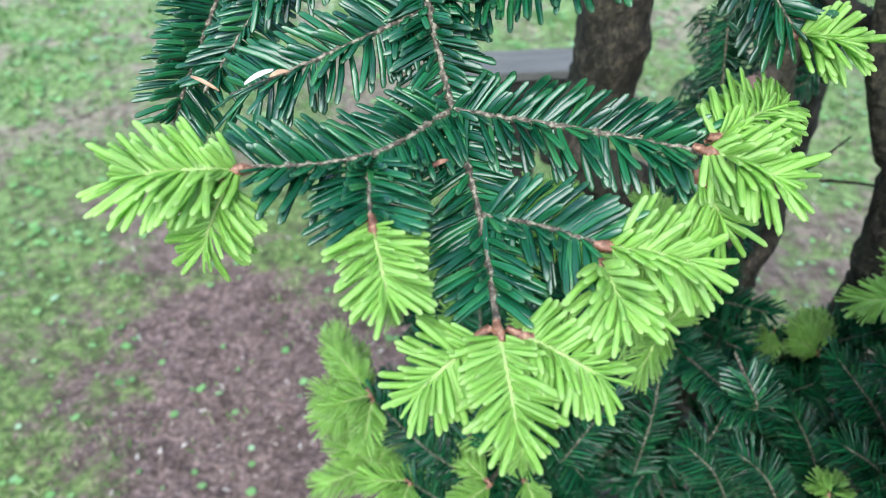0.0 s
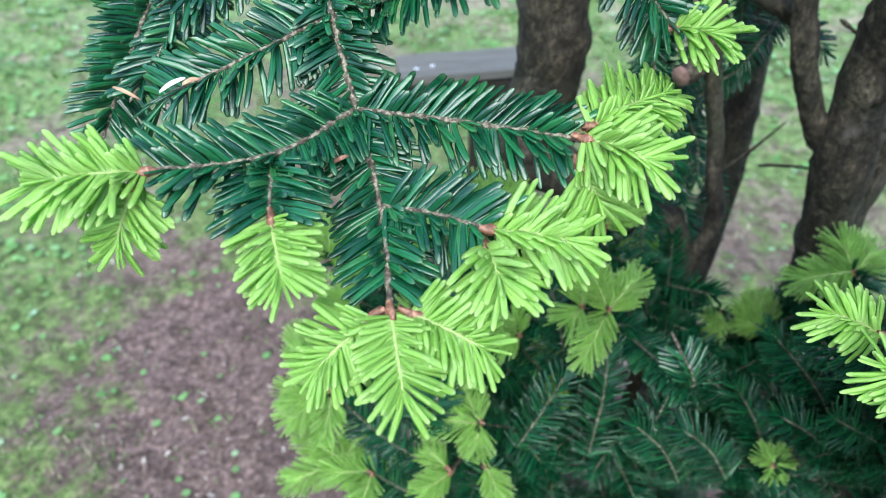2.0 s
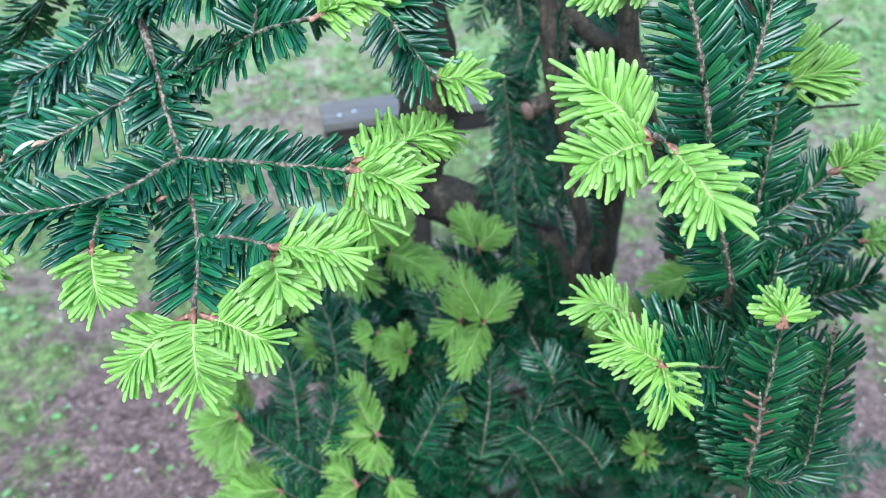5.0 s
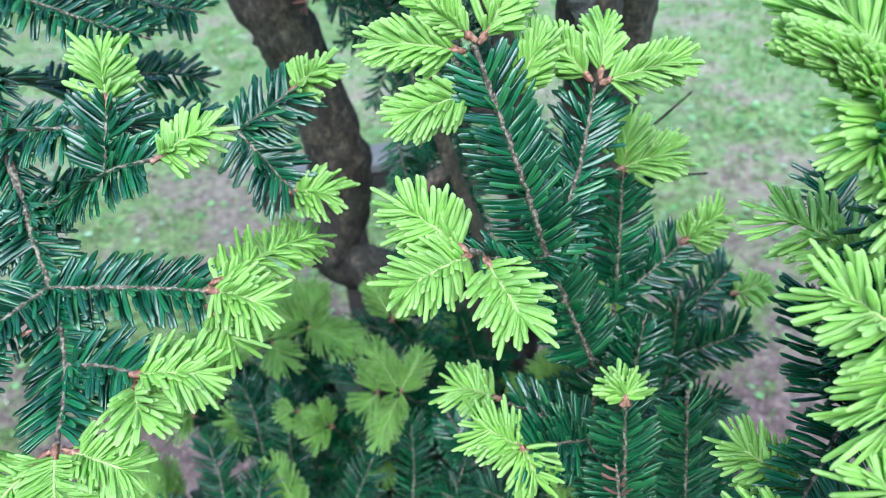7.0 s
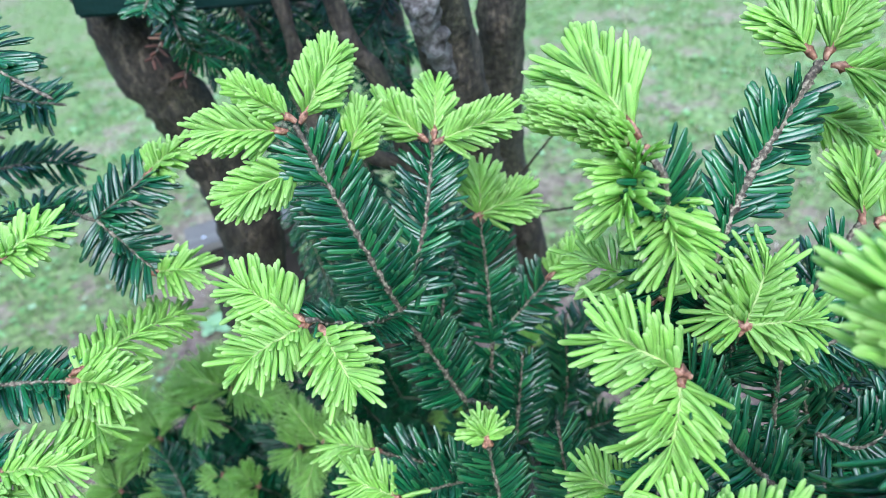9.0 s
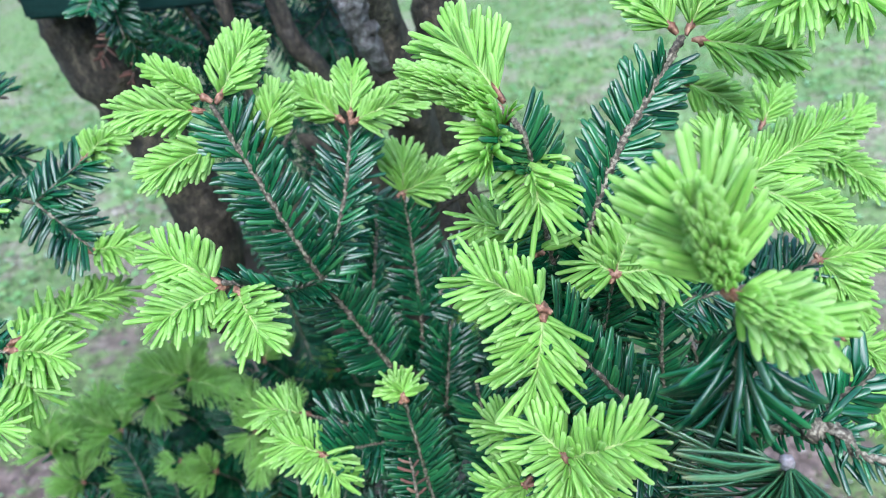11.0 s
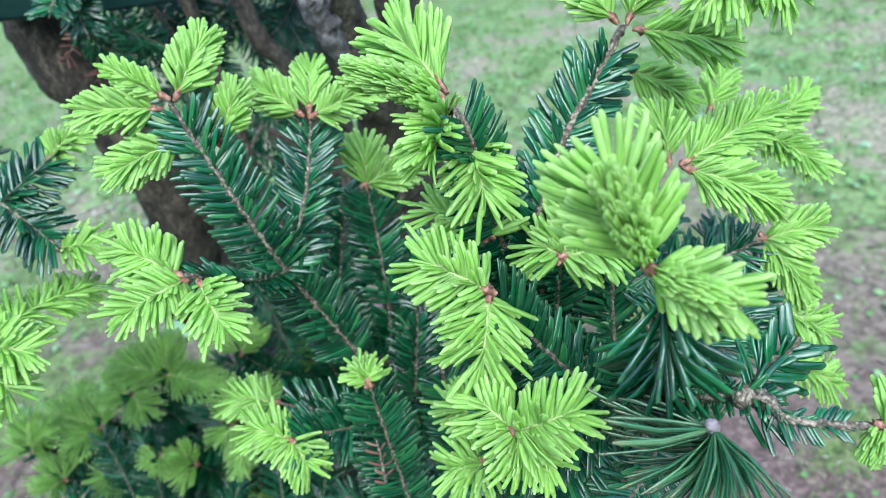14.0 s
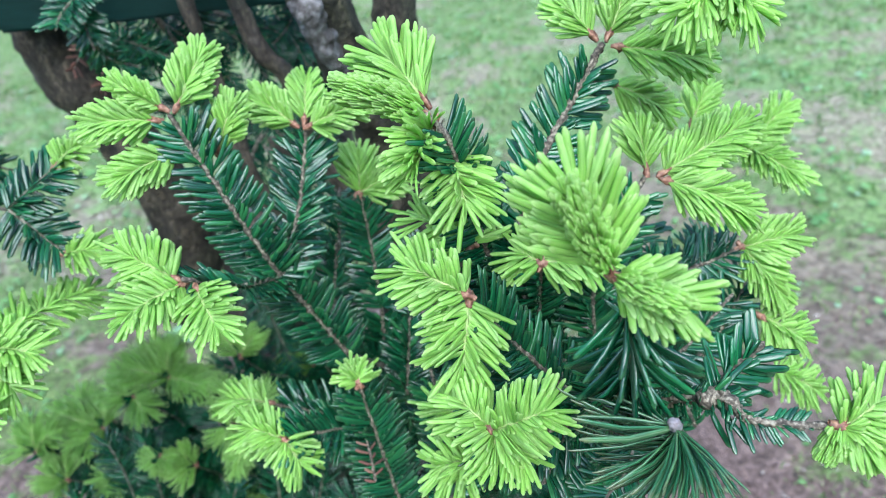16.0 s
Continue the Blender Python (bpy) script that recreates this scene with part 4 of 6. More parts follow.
young(bushy, (0.4376, 0.0157, 1.4944), (0.4266, 0.0290, 1.5393), L=0.026, w=0.0034, habit="fan", n=(-0.40, -0.80, 0.45))
young(bushy, (0.4368, 0.0138, 1.4968), (0.4199, 0.0124, 1.5353), L=0.0085, w=0.0028, closed=True, n=(-0.40, -0.80, 0.45))

young(bushy, (0.4401, 0.0121, 1.4899), (0.4608, -0.0164, 1.4820), L=0.0185, w=0.0031, habit="fan", n=(-0.30, -0.75, 0.6))
young(bushy, (0.4394, 0.0098, 1.4916), (0.4491, -0.0181, 1.4919), L=0.0075, w=0.0026, closed=True, n=(-0.30, -0.75, 0.6))

twig(bushy, [(0.465, 0.080, 1.340), (0.481, 0.015, 1.364), (0.457, -0.006, 1.416)], 0.003, 0.0024, n=(0.2, -0.7, 0.6), L=0.042, w=0.0034, star=True)
twig(bushy, [(0.465, 0.080, 1.340), (0.492, 0.012, 1.401), (0.500, -0.005, 1.397), (0.530, -0.026, 1.398)], 0.0042, 0.0021, n=(0, -0.5, 0.85), L=0.01, w=0.002)
twig(bushy, [(0.492, 0.012, 1.401), (0.507, 0.020, 1.401), (0.529, 0.022, 1.413)], 0.003, 0.0024, n=(-0.3, -0.8, 0.5), L=0.022, w=0.0044, density=560, lean=64)
twig(bushy, [(0.484, 0.012, 1.401), (0.492, 0.012, 1.401), (0.500, 0.002, 1.399)], 0.0062, 0.0048, density=0)
bud(bushy, (0.649, 0.177, 1.446), (0.657, 0.178, 1.451), 0.0026)
young(bushy, (0.530, -0.026, 1.398), (0.559, -0.027, 1.408), L=0.018, n=(0, -0.7, 0.7))
young(bushy, (0.530, -0.026, 1.398), (0.551, -0.040, 1.385), L=0.018, n=(0, -0.7, 0.7))
young(bushy, (0.530, -0.026, 1.398), (0.520, -0.030, 1.388), L=0.007, closed=True, w=0.0024, n=(0, -0.7, 0.7))
twig(bushy, [(0.465, 0.080, 1.340), (0.406, 0.074, 1.348), (0.392, 0.054, 1.387)], 0.0022, 0.0016, n=(0, -0.7, 0.7))
young(bushy, (0.392, 0.054, 1.387), (0.388, 0.039, 1.366), L=0.0195, n=(0, -0.7, 0.7))
young(bushy, (0.392, 0.054, 1.387), (0.376, 0.075, 1.407), L=0.0195, n=(0, -0.7, 0.7))
young(bushy, (0.392, 0.054, 1.387), (0.421, 0.027, 1.416), L=0.0195, n=(0, -0.7, 0.7))
young(bushy, (0.392, 0.054, 1.387), (0.410, 0.036, 1.367), L=0.0195, n=(0, -0.7, 0.7))
twig(bushy, [(0.465, 0.160, 1.330), (0.389, 0.105, 1.312)], 0.0022, 0.0016, n=(0, -0.7, 0.7))
young(bushy, (0.411, 0.127, 1.305), (0.377, 0.150, 1.333), L=0.02, n=(0, -0.7, 0.7))
young(bushy, (0.389, 0.105, 1.312), (0.359, 0.112, 1.312), L=0.022, n=(0, -0.7, 0.7))
young(bushy, (0.389, 0.105, 1.312), (0.373, 0.099, 1.297), L=0.022, n=(0, -0.7, 0.7))
twig(bushy, [(0.464, 0.172, 1.321), (0.463, 0.177, 1.317), (0.462, 0.213, 1.373)], 0.002, 0.0014, n=(0, -0.7, 0.7))
twig(bushy, [(0.473, 0.167, 1.343), (0.476, 0.170, 1.349), (0.508, 0.161, 1.386)], 0.002, 0.0014, n=(0, -0.7, 0.7))
twig(bushy, [(0.472, 0.143, 1.332), (0.475, 0.136, 1.333), (0.435, 0.134, 1.371)], 0.002, 0.0014, n=(0, -0.7, 0.7))
twig(bushy, [(0.511, 0.118, 1.335), (0.530, 0.100, 1.337), (0.590, 0.113, 1.362)], 0.002, 0.0014, n=(0, -0.7, 0.7))
twig(bushy, [(0.551, 0.141, 1.307), (0.588, 0.133, 1.297), (0.649, 0.162, 1.330)], 0.002, 0.0014, n=(0, -0.7, 0.7))
twig(bushy, [(0.491, 0.203, 1.354), (0.503, 0.221, 1.364), (0.504, 0.277, 1.414)], 0.002, 0.0014, n=(0, -0.7, 0.7))
twig(bushy, [(0.505, 0.174, 1.340), (0.522, 0.180, 1.345), (0.594, 0.215, 1.372)], 0.002, 0.0014, n=(0, -0.7, 0.7))
twig(bushy, [(0.454, 0.110, 1.327), (0.449, 0.089, 1.325), (0.421, 0.066, 1.314)], 0.002, 0.0014, n=(0, -0.7, 0.7))
twig(bushy, [(0.479, 0.096, 1.314), (0.484, 0.069, 1.307), (0.448, 0.048, 1.298)], 0.002, 0.0014, n=(0, -0.7, 0.7))
twig(bushy, [(0.537, 0.156, 1.325), (0.568, 0.154, 1.323), (0.647, 0.201, 1.352)], 0.002, 0.0014, n=(0, -0.7, 0.7))
young(bushy, (0.577, 0.133, 1.565), (0.539, 0.132, 1.548), L=0.024, n=(0, -0.7, 0.7))
young(bushy, (0.577, 0.133, 1.565), (0.548, 0.120, 1.543), L=0.024, n=(0, -0.7, 0.7))
young(bushy, (0.577, 0.133, 1.565), (0.595, 0.111, 1.537), L=0.024, n=(0, -0.7, 0.7))
twig(bushy, [(0.360, 0.430, 1.760), (0.460, 0.340, 1.800), (0.540, 0.220, 1.770), (0.581, 0.135, 1.569)], 0.004, 0.002, density=400, n=(0, -0.7, 0.7))
twig(bushy, [(0.545, 0.123, 1.245), (0.533, 0.154, 1.328)], 0.0022, 0.0016, n=(-0.2, -0.7, 0.6), L=0.030, w=0.0040)
twig(bushy, [(0.532, 0.140, 1.230), (0.527, 0.157, 1.292)], 0.0022, 0.0016, n=(-0.2, -0.7, 0.6), L=0.030, w=0.0040)
twig(bushy, [(0.570, 0.116, 1.241), (0.550, 0.140, 1.310)], 0.0022, 0.0016, n=(-0.2, -0.7, 0.6), L=0.030, w=0.0040)

# the low boughs of the skirt
low_a = bough("low fir bough with dark needles and bright fresh tips", [(0.360, 0.670, 0.820), (0.337, 0.639, 0.847), (0.282, 0.567, 0.909)], 0.008, 0.003)
twig(low_a, [(0.282, 0.567, 0.909), (0.218, 0.482, 1.073)], 0.0022, 0.0015, fine=False, n=(-0.1, -0.5, 0.85))
twig(low_a, [(0.247, 0.520, 0.999), (0.278, 0.462, 1.026)], 0.0016, 0.0012, fine=False, n=(-0.1, -0.5, 0.85))
twig(low_a, [(0.247, 0.520, 0.999), (0.182, 0.535, 1.026)], 0.0016, 0.0012, fine=False, n=(-0.1, -0.5, 0.85))
young(low_a, (0.218, 0.482, 1.073), (0.190, 0.521, 1.123), L=0.024, fine=False, n=(-0.1, -0.5, 0.85), habit="feather")
young(low_a, (0.218, 0.482, 1.073), (0.183, 0.432, 1.047), L=0.024, fine=False, n=(-0.1, -0.5, 0.85), habit="feather")
young(low_a, (0.218, 0.482, 1.073), (0.252, 0.503, 1.107), L=0.024, fine=False, n=(-0.1, -0.5, 0.85), habit="feather")
twig(low_a, [(0.248, 0.512, 1.013), (0.275, 0.392, 1.066), (0.257, 0.422, 1.106)], 0.002, 0.0014, n=(-0.1, -0.5, 0.85))
low_b = bough("low fir bough with dark needles and bright fresh tips", [(0.340, 0.680, 0.740), (0.315, 0.652, 0.757), (0.257, 0.586, 0.797)], 0.008, 0.003)
twig(low_b, [(0.257, 0.586, 0.797), (0.189, 0.510, 0.934)], 0.0022, 0.0015, fine=False, n=(-0.1, -0.5, 0.85))
twig(low_b, [(0.219, 0.544, 0.872), (0.244, 0.482, 0.897)], 0.0016, 0.0012, fine=False, n=(-0.1, -0.5, 0.85))
twig(low_b, [(0.219, 0.544, 0.872), (0.155, 0.562, 0.897)], 0.0016, 0.0012, fine=False, n=(-0.1, -0.5, 0.85))
young(low_b, (0.189, 0.510, 0.934), (0.165, 0.537, 0.969), L=0.024, fine=False, n=(-0.1, -0.5, 0.85), habit="feather")
young(low_b, (0.189, 0.510, 0.934), (0.178, 0.491, 0.906), L=0.024, fine=False, n=(-0.1, -0.5, 0.85), habit="feather")
young(low_b, (0.189, 0.510, 0.934), (0.146, 0.535, 0.964), L=0.024, fine=False, n=(-0.1, -0.5, 0.85), habit="feather")
low_c = bough("low fir bough with dark needles and bright fresh tips", [(0.320, 0.680, 0.660), (0.282, 0.638, 0.696), (0.193, 0.539, 0.781)], 0.008, 0.003)
twig(low_c, [(0.193, 0.539, 0.781), (0.089, 0.424, 0.972)], 0.0022, 0.0015, fine=False, n=(-0.1, -0.5, 0.85))
twig(low_c, [(0.136, 0.476, 0.886), (0.159, 0.412, 0.910)], 0.0016, 0.0012, fine=False, n=(-0.1, -0.5, 0.85))
twig(low_c, [(0.136, 0.476, 0.886), (0.070, 0.493, 0.910)], 0.0016, 0.0012, fine=False, n=(-0.1, -0.5, 0.85))
young(low_c, (0.089, 0.424, 0.972), (0.062, 0.464, 1.024), L=0.026, fine=False, n=(-0.1, -0.5, 0.85), habit="feather")
young(low_c, (0.089, 0.424, 0.972), (0.027, 0.430, 0.970), L=0.026, fine=False, n=(-0.1, -0.5, 0.85), habit="feather")
young(low_c, (0.089, 0.424, 0.972), (0.084, 0.403, 0.941), L=0.026, fine=False, n=(-0.1, -0.5, 0.85), habit="feather")
low_d = bough("low fir bough with dark needles and bright fresh tips", [(0.300, 0.700, 0.900), (0.270, 0.686, 0.915), (0.201, 0.653, 0.950)], 0.008, 0.003)
twig(low_d, [(0.201, 0.653, 0.950), (0.119, 0.614, 1.082)], 0.0022, 0.0015, fine=False, n=(-0.1, -0.5, 0.85))
twig(low_d, [(0.156, 0.631, 1.023), (0.156, 0.565, 1.049)], 0.0016, 0.0012, fine=False, n=(-0.1, -0.5, 0.85))
twig(low_d, [(0.156, 0.631, 1.023), (0.105, 0.673, 1.049)], 0.0016, 0.0012, fine=False, n=(-0.1, -0.5, 0.85))
young(low_d, (0.119, 0.614, 1.082), (0.139, 0.642, 1.126), L=0.024, fine=False, n=(-0.1, -0.5, 0.85), habit="feather")
young(low_d, (0.119, 0.614, 1.082), (0.091, 0.642, 1.119), L=0.024, fine=False, n=(-0.1, -0.5, 0.85), habit="feather")
young(low_d, (0.119, 0.614, 1.082), (0.184, 0.573, 1.087), L=0.024, fine=False, n=(-0.1, -0.5, 0.85), habit="feather")
low_e = bough("low fir bough with dark needles and bright fresh tips", [(0.330, 0.690, 0.920), (0.312, 0.668, 0.938), (0.270, 0.617, 0.979)], 0.008, 0.003)
twig(low_e, [(0.270, 0.617, 0.979), (0.222, 0.557, 1.119)], 0.0022, 0.0015, fine=False, n=(-0.1, -0.5, 0.85))
twig(low_e, [(0.244, 0.584, 1.056), (0.275, 0.527, 1.085)], 0.0016, 0.0012, fine=False, n=(-0.1, -0.5, 0.85))
twig(low_e, [(0.244, 0.584, 1.056), (0.182, 0.603, 1.085)], 0.0016, 0.0012, fine=False, n=(-0.1, -0.5, 0.85))
young(low_e, (0.222, 0.557, 1.119), (0.204, 0.587, 1.158), L=0.024, fine=False, n=(-0.1, -0.5, 0.85), habit="feather")
young(low_e, (0.222, 0.557, 1.119), (0.255, 0.570, 1.143), L=0.024, fine=False, n=(-0.1, -0.5, 0.85), habit="feather")
young(low_e, (0.222, 0.557, 1.119), (0.241, 0.594, 1.140), L=0.024, fine=False, n=(-0.1, -0.5, 0.85), habit="feather")
low_f = bough("low fir bough with dark needles and bright fresh tips", [(0.310, 0.690, 0.700), (0.275, 0.659, 0.743), (0.194, 0.586, 0.844)], 0.008, 0.003)
twig(low_f, [(0.194, 0.586, 0.844), (0.099, 0.500, 1.052)], 0.0022, 0.0015, fine=False, n=(-0.1, -0.5, 0.85))
twig(low_f, [(0.142, 0.539, 0.958), (0.162, 0.477, 0.986)], 0.0016, 0.0012, fine=False, n=(-0.1, -0.5, 0.85))
twig(low_f, [(0.142, 0.539, 0.958), (0.082, 0.566, 0.986)], 0.0016, 0.0012, fine=False, n=(-0.1, -0.5, 0.85))
young(low_f, (0.099, 0.500, 1.052), (0.074, 0.506, 1.056), L=0.018, fine=False, n=(-0.1, -0.5, 0.85), habit="feather")
young(low_f, (0.099, 0.500, 1.052), (0.090, 0.488, 1.034), L=0.018, fine=False, n=(-0.1, -0.5, 0.85), habit="feather")
young(low_f, (0.099, 0.500, 1.052), (0.115, 0.478, 1.058), L=0.018, fine=False, n=(-0.1, -0.5, 0.85), habit="feather")
low_g = bough("low fir bough with dark needles and bright fresh tips", [(0.290, 0.700, 0.620), (0.228, 0.674, 0.647), (0.082, 0.614, 0.711)], 0.008, 0.003)
twig(low_g, [(0.082, 0.614, 0.711), (-0.089, 0.543, 0.877)], 0.0022, 0.0015, fine=False, n=(-0.1, -0.5, 0.85))
twig(low_g, [(-0.012, 0.575, 0.802), (-0.023, 0.505, 0.820)], 0.0016, 0.0012, fine=False, n=(-0.1, -0.5, 0.85))
twig(low_g, [(-0.012, 0.575, 0.802), (-0.069, 0.616, 0.820)], 0.0016, 0.0012, fine=False, n=(-0.1, -0.5, 0.85))
young(low_g, (-0.089, 0.543, 0.877), (-0.103, 0.579, 0.927), L=0.027, fine=False, n=(-0.1, -0.5, 0.85), habit="feather")
young(low_g, (-0.089, 0.543, 0.877), (-0.150, 0.536, 0.857), L=0.027, fine=False, n=(-0.1, -0.5, 0.85), habit="feather")
young(low_g, (-0.089, 0.543, 0.877), (-0.131, 0.516, 0.832), L=0.027, fine=False, n=(-0.1, -0.5, 0.85), habit="feather")
low_h = bough("low fir bough with dark needles and bright fresh tips", [(0.280, 0.720, 0.580), (0.218, 0.688, 0.616), (0.075, 0.615, 0.701)], 0.008, 0.003)
twig(low_h, [(0.075, 0.615, 0.701), (-0.093, 0.529, 0.890)], 0.0022, 0.0015, fine=False, n=(-0.1, -0.5, 0.85))
twig(low_h, [(-0.018, 0.567, 0.805), (-0.022, 0.498, 0.825)], 0.0016, 0.0012, fine=False, n=(-0.1, -0.5, 0.85))
twig(low_h, [(-0.018, 0.567, 0.805), (-0.076, 0.605, 0.825)], 0.0016, 0.0012, fine=False, n=(-0.1, -0.5, 0.85))
young(low_h, (-0.093, 0.529, 0.890), (-0.127, 0.582, 0.953), L=0.03, fine=False, n=(-0.1, -0.5, 0.85), habit="feather")
young(low_h, (-0.093, 0.529, 0.890), (-0.141, 0.518, 0.908), L=0.03, fine=False, n=(-0.1, -0.5, 0.85), habit="feather")
young(low_h, (-0.093, 0.529, 0.890), (-0.137, 0.493, 0.878), L=0.03, fine=False, n=(-0.1, -0.5, 0.85), habit="feather")
low_i = bough("low fir bough with dark needles and bright fresh tips", [(0.280, 0.700, 0.540), (0.222, 0.667, 0.567), (0.086, 0.590, 0.629)], 0.008, 0.003)
twig(low_i, [(0.086, 0.590, 0.629), (-0.072, 0.500, 0.793)], 0.0022, 0.0015, fine=False, n=(-0.1, -0.5, 0.85))
twig(low_i, [(-0.001, 0.540, 0.720), (-0.003, 0.470, 0.738)], 0.0016, 0.0012, fine=False, n=(-0.1, -0.5, 0.85))
twig(low_i, [(-0.001, 0.540, 0.720), (-0.063, 0.574, 0.738)], 0.0016, 0.0012, fine=False, n=(-0.1, -0.5, 0.85))
young(low_i, (-0.072, 0.500, 0.793), (-0.127, 0.516, 0.827), L=0.03, fine=False, n=(-0.1, -0.5, 0.85), habit="feather")
young(low_i, (-0.072, 0.500, 0.793), (-0.150, 0.476, 0.778), L=0.03, fine=False, n=(-0.1, -0.5, 0.85), habit="feather")
young(low_i, (-0.072, 0.500, 0.793), (-0.049, 0.519, 0.832), L=0.03, fine=False, n=(-0.1, -0.5, 0.85), habit="feather")
young(low_i, (-0.072, 0.500, 0.793), (-0.014, 0.486, 0.794), L=0.03, fine=False, n=(-0.1, -0.5, 0.85), habit="feather")
low_j = bough("low fir bough with dark needles and bright fresh tips", [(0.420, 0.660, 0.800), (0.424, 0.642, 0.813), (0.433, 0.601, 0.842)], 0.008, 0.003)
twig(low_j, [(0.433, 0.601, 0.842), (0.444, 0.554, 0.968)], 0.0022, 0.0015, fine=False, n=(-0.1, -0.5, 0.85))
twig(low_j, [(0.439, 0.575, 0.912), (0.502, 0.571, 0.943)], 0.0016, 0.0012, fine=False, n=(-0.1, -0.5, 0.85))
twig(low_j, [(0.439, 0.575, 0.912), (0.385, 0.544, 0.943)], 0.0016, 0.0012, fine=False, n=(-0.1, -0.5, 0.85))
young(low_j, (0.444, 0.554, 0.968), (0.418, 0.577, 0.995), L=0.024, fine=False, n=(-0.1, -0.5, 0.85), habit="feather")
young(low_j, (0.444, 0.554, 0.968), (0.441, 0.595, 0.987), L=0.024, fine=False, n=(-0.1, -0.5, 0.85), habit="feather")
low_k = bough("low fir bough with dark needles and bright fresh tips", [(0.470, 0.660, 0.850), (0.476, 0.642, 0.869), (0.489, 0.599, 0.915)], 0.008, 0.003)
twig(low_k, [(0.489, 0.599, 0.915), (0.505, 0.549, 1.058)], 0.0022, 0.0015, fine=False, n=(-0.1, -0.5, 0.85))
twig(low_k, [(0.498, 0.572, 0.994), (0.560, 0.574, 1.026)], 0.0016, 0.0012, fine=False, n=(-0.1, -0.5, 0.85))
twig(low_k, [(0.498, 0.572, 0.994), (0.446, 0.537, 1.026)], 0.0016, 0.0012, fine=False, n=(-0.1, -0.5, 0.85))
young(low_k, (0.505, 0.549, 1.058), (0.487, 0.578, 1.092), L=0.03, fine=False, n=(-0.1, -0.5, 0.85), habit="feather")
young(low_k, (0.505, 0.549, 1.058), (0.423, 0.529, 1.063), L=0.03, fine=False, n=(-0.1, -0.5, 0.85), habit="feather")
young(low_k, (0.505, 0.549, 1.058), (0.550, 0.583, 1.069), L=0.03, fine=False, n=(-0.1, -0.5, 0.85), habit="feather")
low_l = bough("low fir bough with dark needles and bright fresh tips", [(0.420, 0.660, 0.600), (0.415, 0.615, 0.641), (0.402, 0.510, 0.738)], 0.008, 0.003)
twig(low_l, [(0.402, 0.510, 0.738), (0.388, 0.387, 0.942)], 0.0022, 0.0015, fine=False, n=(-0.1, -0.5, 0.85))
twig(low_l, [(0.395, 0.442, 0.850), (0.451, 0.410, 0.878)], 0.0016, 0.0012, fine=False, n=(-0.1, -0.5, 0.85))
twig(low_l, [(0.395, 0.442, 0.850), (0.332, 0.424, 0.878)], 0.0016, 0.0012, fine=False, n=(-0.1, -0.5, 0.85))
young(low_l, (0.388, 0.387, 0.942), (0.374, 0.396, 0.952), L=0.018, fine=False, n=(-0.1, -0.5, 0.85), habit="feather")
young(low_l, (0.388, 0.387, 0.942), (0.403, 0.393, 0.950), L=0.018, fine=False, n=(-0.1, -0.5, 0.85), habit="feather")
young(low_l, (0.388, 0.387, 0.942), (0.388, 0.375, 0.928), L=0.018, fine=False, n=(-0.1, -0.5, 0.85), habit="feather")
young(low_l, (0.388, 0.387, 0.942), (0.390, 0.399, 0.956), L=0.018, fine=False, n=(-0.1, -0.5, 0.85), habit="feather")
low_s = bough("low fir bough with dark needles and bright fresh tips", [(0.400, 0.670, 0.760), (0.405, 0.649, 0.780), (0.416, 0.600, 0.827)], 0.008, 0.003)
twig(low_s, [(0.416, 0.600, 0.827), (0.429, 0.543, 0.973)], 0.0022, 0.0015, fine=False, n=(-0.1, -0.5, 0.85))
twig(low_s, [(0.423, 0.569, 0.907), (0.486, 0.564, 0.938)], 0.0016, 0.0012, fine=False, n=(-0.1, -0.5, 0.85))
twig(low_s, [(0.423, 0.569, 0.907), (0.369, 0.537, 0.938)], 0.0016, 0.0012, fine=False, n=(-0.1, -0.5, 0.85))
young(low_s, (0.429, 0.543, 0.973), (0.406, 0.567, 1.001), L=0.024, fine=False, n=(-0.1, -0.5, 0.85), habit="feather")
young(low_s, (0.429, 0.543, 0.973), (0.428, 0.578, 0.999), L=0.024, fine=False, n=(-0.1, -0.5, 0.85), habit="feather")
young(low_s, (0.429, 0.543, 0.973), (0.392, 0.548, 0.993), L=0.024, fine=False, n=(-0.1, -0.5, 0.85), habit="feather")
low_t = bough("low fir bough with dark needles and bright fresh tips", [(0.400, 0.670, 0.760), (0.397, 0.652, 0.783), (0.389, 0.608, 0.836)], 0.008, 0.003)
twig(low_t, [(0.389, 0.608, 0.836), (0.379, 0.558, 0.988)], 0.0022, 0.0015, fine=False, n=(-0.1, -0.5, 0.85))
twig(low_t, [(0.383, 0.581, 0.920), (0.440, 0.554, 0.952)], 0.0016, 0.0012, fine=False, n=(-0.1, -0.5, 0.85))
twig(low_t, [(0.383, 0.581, 0.920), (0.322, 0.576, 0.952)], 0.0016, 0.0012, fine=False, n=(-0.1, -0.5, 0.85))
young(low_t, (0.379, 0.558, 0.988), (0.366, 0.532, 0.972), L=0.018, fine=False, n=(-0.1, -0.5, 0.85), habit="feather")
young(low_t, (0.379, 0.558, 0.988), (0.362, 0.545, 0.988), L=0.018, fine=False, n=(-0.1, -0.5, 0.85), habit="feather")
low_u = bough("low fir bough with dark needles and bright fresh tips", [(0.400, 0.670, 0.760), (0.384, 0.658, 0.790), (0.347, 0.631, 0.861)], 0.008, 0.003)
twig(low_u, [(0.347, 0.631, 0.861), (0.304, 0.599, 1.035)], 0.0022, 0.0015, fine=False, n=(-0.1, -0.5, 0.85))
twig(low_u, [(0.323, 0.614, 0.957), (0.347, 0.557, 0.990)], 0.0016, 0.0012, fine=False, n=(-0.1, -0.5, 0.85))
